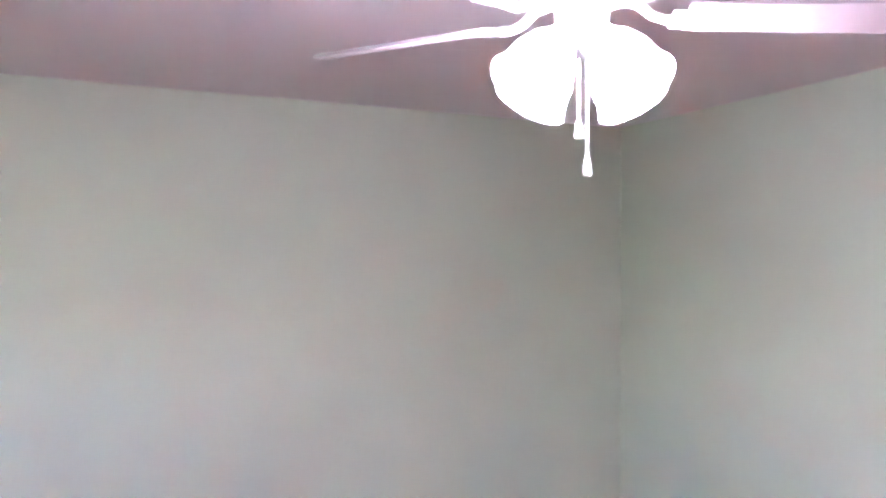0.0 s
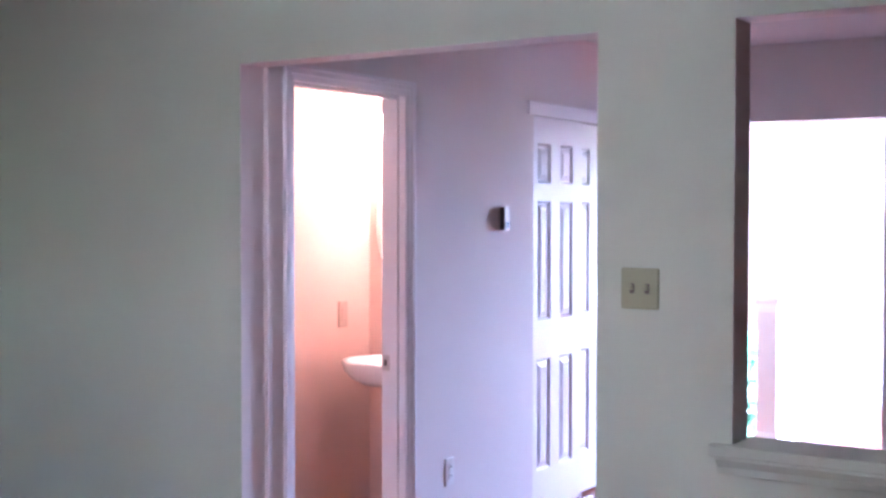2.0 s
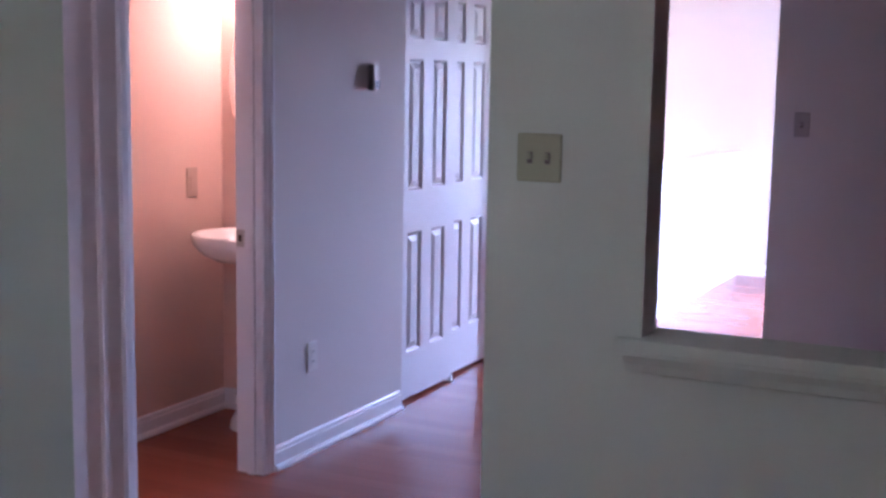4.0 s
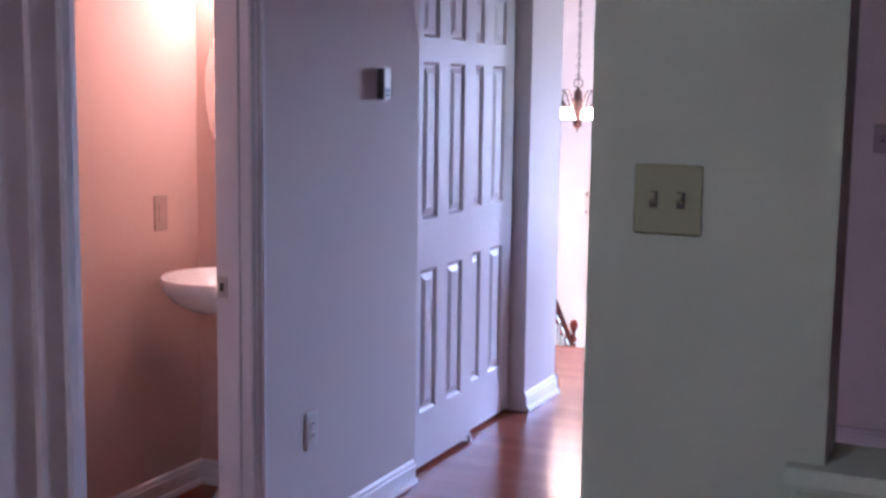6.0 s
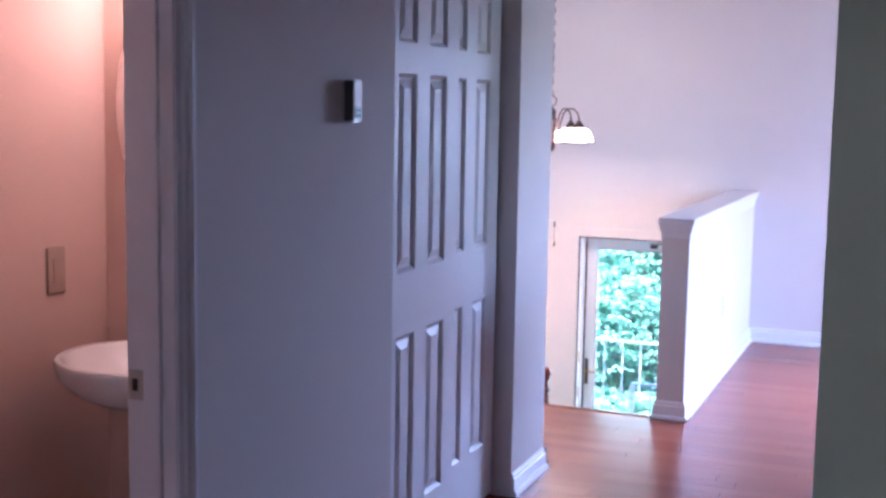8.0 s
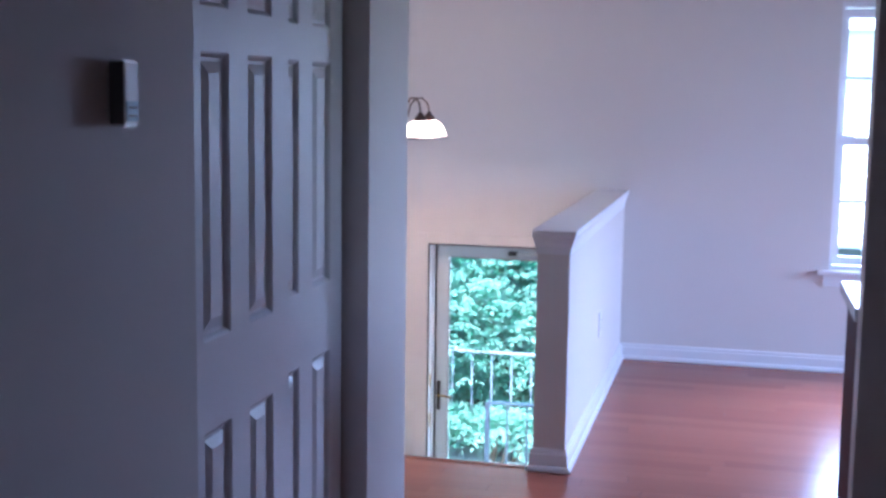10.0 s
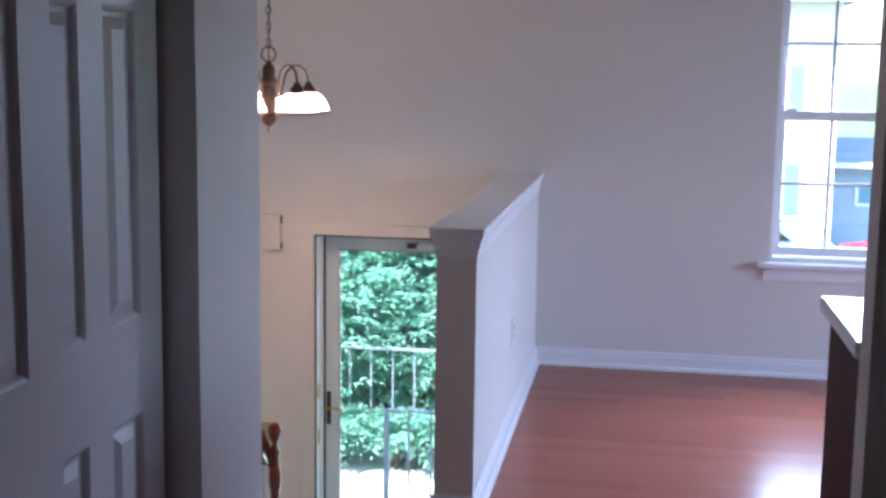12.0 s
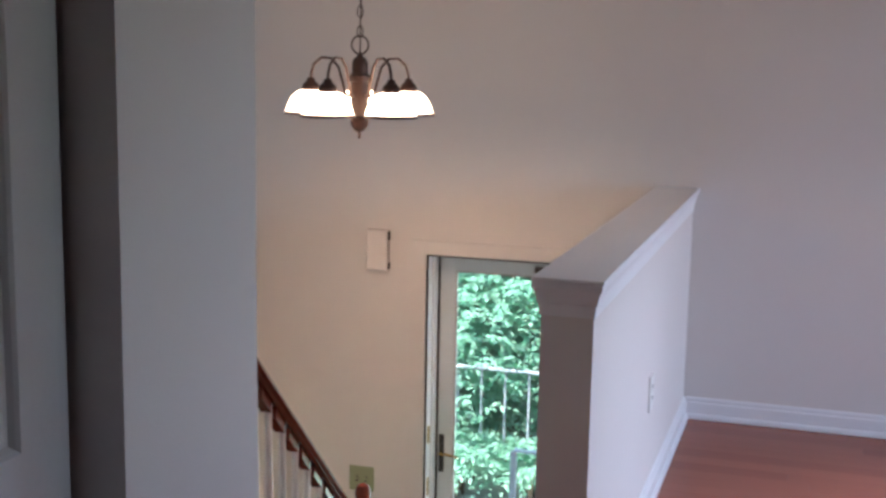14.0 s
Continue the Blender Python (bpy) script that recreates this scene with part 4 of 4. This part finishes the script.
shrub(-2.7, 14.5, -1.56, 1.0, 0.9, 2.4, 6720, 0.112, "tall leafy green shrub behind the stoop", 3)
shrub(-4.6, 16.2, -1.56, 1.5, 1.0, 3.4, 8960, 0.128, "tall leafy green shrub at the back", 4)
shrub(-3.2, 16.6, -1.56, 1.5, 1.0, 3.6, 8960, 0.128, "tall leafy green shrub at the back", 5)

# ---- outside: houses across the street and parked cars ----


def house(name, x0, x1, y0, y1, z0, eave, ridge, wall, label, windows):
    ob = thing(name, (x0 + x1) / 2, (y0 + y1) / 2, z0, label, "house")
    w = part("wall", boxes((x0, x1, y0, y1, z0, eave)), wall, ob)
    part("roof", extrude_profile(bmesh.new(), [(-0.4, 0), ((y1 - y0) / 2, ridge - eave), (y1 - y0 + 0.4, 0), (y1 - y0 + 0.4, -0.1), (-0.4, -0.1)], (x0 - 0.4, y0, eave + 0.1), (x1 + 0.4, y0, eave + 0.1), (0, 1, 0)), SHINGLE, ob)
    part("gutter", boxes((x0 - 0.4, x1 + 0.4, y0 - 0.52, y0 - 0.4, eave - 0.02, eave + 0.1)), SIDING, ob)
    z = z0 + 0.2
    while z < eave - 0.1:
        part("siding_course", boxes((x0 - 0.01, x1 + 0.01, y0 - 0.02, y0 + 0.01, z, z + 0.02)), wall, ob)
        z += 0.6
    for wx0, wx1, wz0, wz1 in windows:
        win = part("window", boxes((wx0 - 0.08, wx1 + 0.08, y0 - 0.05, y0 - 0.02, wz0 - 0.08, wz1 + 0.08)), SIDING, ob)
        part("pane", boxes((wx0, wx1, y0 - 0.06, y0 - 0.051, wz0, wz1)), HOUSEGLASS, win)
    return ob


house("white_house", -9.0, 2.75, 34.0, 43.0, -2.95, 3.2, 6.0, SIDING, "white sided two-storey house across the street",
      [(1.62, 1.95, 0.6, 1.7), (1.6, 1.96, -1.85, -0.6), (-1.5, -0.6, 0.5, 1.7), (-1.5, -0.6, -2.0, -0.7), (-4.5, -3.6, 0.5, 1.7), (-4.5, -3.6, -2.0, -0.7)])
house("low_house", 2.78, 14.0, 35.0, 39.5, -2.95, -0.7, -0.2, BRICKD, "low dark house with grey shingle roof",
      [(3.5, 4.0, -1.6, -1.2), (4.6, 5.6, -2.0, -1.0), (7.0, 8.0, -2.0, -1.0)])


def car(x, y, z, paint, label):
    ob = thing("parked_car", x, y, z, label, "car", "parked cars")
    side = [(-2.1, 0.35), (-2.05, 0.75), (-1.2, 0.88), (-0.7, 1.35), (0.7, 1.38), (1.35, 0.92), (2.05, 0.8), (2.1, 0.35)]
    part("body", extrude_profile(bmesh.new(), side, (x, y - 0.82, z), (x, y + 0.82, z), (1, 0, 0)), paint, ob)
    for s in (-1, 1):
        part("side_window", extrude_profile(bmesh.new(), [(-1.0, 0.92), (-0.62, 1.28), (0.62, 1.3), (1.1, 0.94)], (x, y + s * 0.822, z), (x, y + s * 0.83, z), (1, 0, 0)), CARGLASS, ob)
        for dx in (-1.3, 1.3):
            wh = part("wheel", lathe(bmesh.new(), [(0.2, -0.1), (0.32, -0.09), (0.33, 0.09), (0.2, 0.1)], 20, pose(x + dx, y + s * 0.78, z + 0.33, 90, 0, 0)), TYRE, ob, smooth=True)
            part("rim", lathe(bmesh.new(), [(0.19, -0.105), (0.19, 0.105)], 14, pose(x + dx, y + s * 0.78, z + 0.33, 90, 0, 0)), ALU, wh)
    return ob


car(4.6, 30.4, -2.885, CARRED, "red parked car on the street")
car(0.3, 30.8, -2.885, CARGREY, "blue-grey parked car on the street")

# ---- floor boards, the nearest as pieces ----


def board_mesh(width):
    """A board 1 m long with eased top edges; its length is set by the object's scale."""
    bm = bmesh.new()
    c, w, t = 0.0004, width / 2 - 0.0001, 0.004
    rows = [(-w, -t), (-w, -c), (-w + c, 0), (w - c, 0), (w, -c), (w, -t)]
    l0 = [bm.verts.new((0, y, z)) for y, z in rows]
    l1 = [bm.verts.new((1, y, z)) for y, z in rows]
    for k in range(len(rows) - 1):
        bm.faces.new((l0[k], l1[k], l1[k + 1], l0[k + 1]))
    bm.faces.new(l0)
    bm.faces.new(l1[::-1])
    bmesh.ops.recalc_face_normals(bm, faces=bm.faces)
    me = bpy.data.meshes.new("board")
    bm.to_mesh(me)
    bm.free()
    me.materials.append(FLOOR)
    return me


BW = 0.083
BOARD = board_mesh(BW)
rng = random.Random(7)
rest_v, rest_f = [], []
count = 0


def lay(x0, x1, y, pieces):
    """One row of boards from x0 to x1; boards with an end inside the walked part become pieces."""
    global count
    x = x0 - rng.uniform(0, 0.9)
    while x < x1:
        n = x + rng.uniform(0.45, 1.25)
        a, b = max(x, x0), min(n, x1)
        x = n
        if b - a < 0.03:
            continue
        if pieces and a < -0.35 and count < 300:
            ob = bpy.data.objects.new("board", BOARD)
            scene.collection.objects.link(ob)
            ob.parent = floor
            ob.location = (a + 0.0005, y, rng.uniform(-0.0001, 0.0001))
            ob.scale = (b - a - 0.001, 1, 1)
            count += 1
        else:
            i = len(rest_v)
            w = BW / 2 - 0.0001
            for xx in (a + 0.0005, b - 0.0005):
                rest_v.extend([(xx, y - w, 0), (xx, y + w, 0), (xx, y + w, -0.004), (xx, y - w, -0.004)])
            rest_f.extend([(i, i + 4, i + 5, i + 1), (i + 1, i + 5, i + 6, i + 2), (i, i + 3, i + 7, i + 4), (i, i + 1, i + 2, i + 3), (i + 4, i + 7, i + 6, i + 5)])


k = 0
while True:
    y = YB1 - 0.3 + BW * (k + 0.5)
    if y > YF0 - 0.03:
        break
    if y < EDGE - 0.03:
        x0 = XC1 if y < 5.26 or y > 6.412 else XC0
        if y > YW:
            x0 = -3.3
        if 3.3 < y < 4.87:
            x0 = -3.325
        lay(x0, 3.3, y, y > 4.2)
    else:
        lay(-2.21, 3.3, y, True)
    k += 1
k = 0
while YS + BW * (k + 0.5) < YB1 - 0.3:
    lay(XA, 3.3, YS + BW * (k + 0.5), False)
    k += 1
me = bpy.data.meshes.new("board_rest")
me.from_pydata(rest_v, [], rest_f)
me.materials.append(FLOOR)
ob = new("board_rest", me)
ob.parent = floor
tagged(ob, kind="stuff")
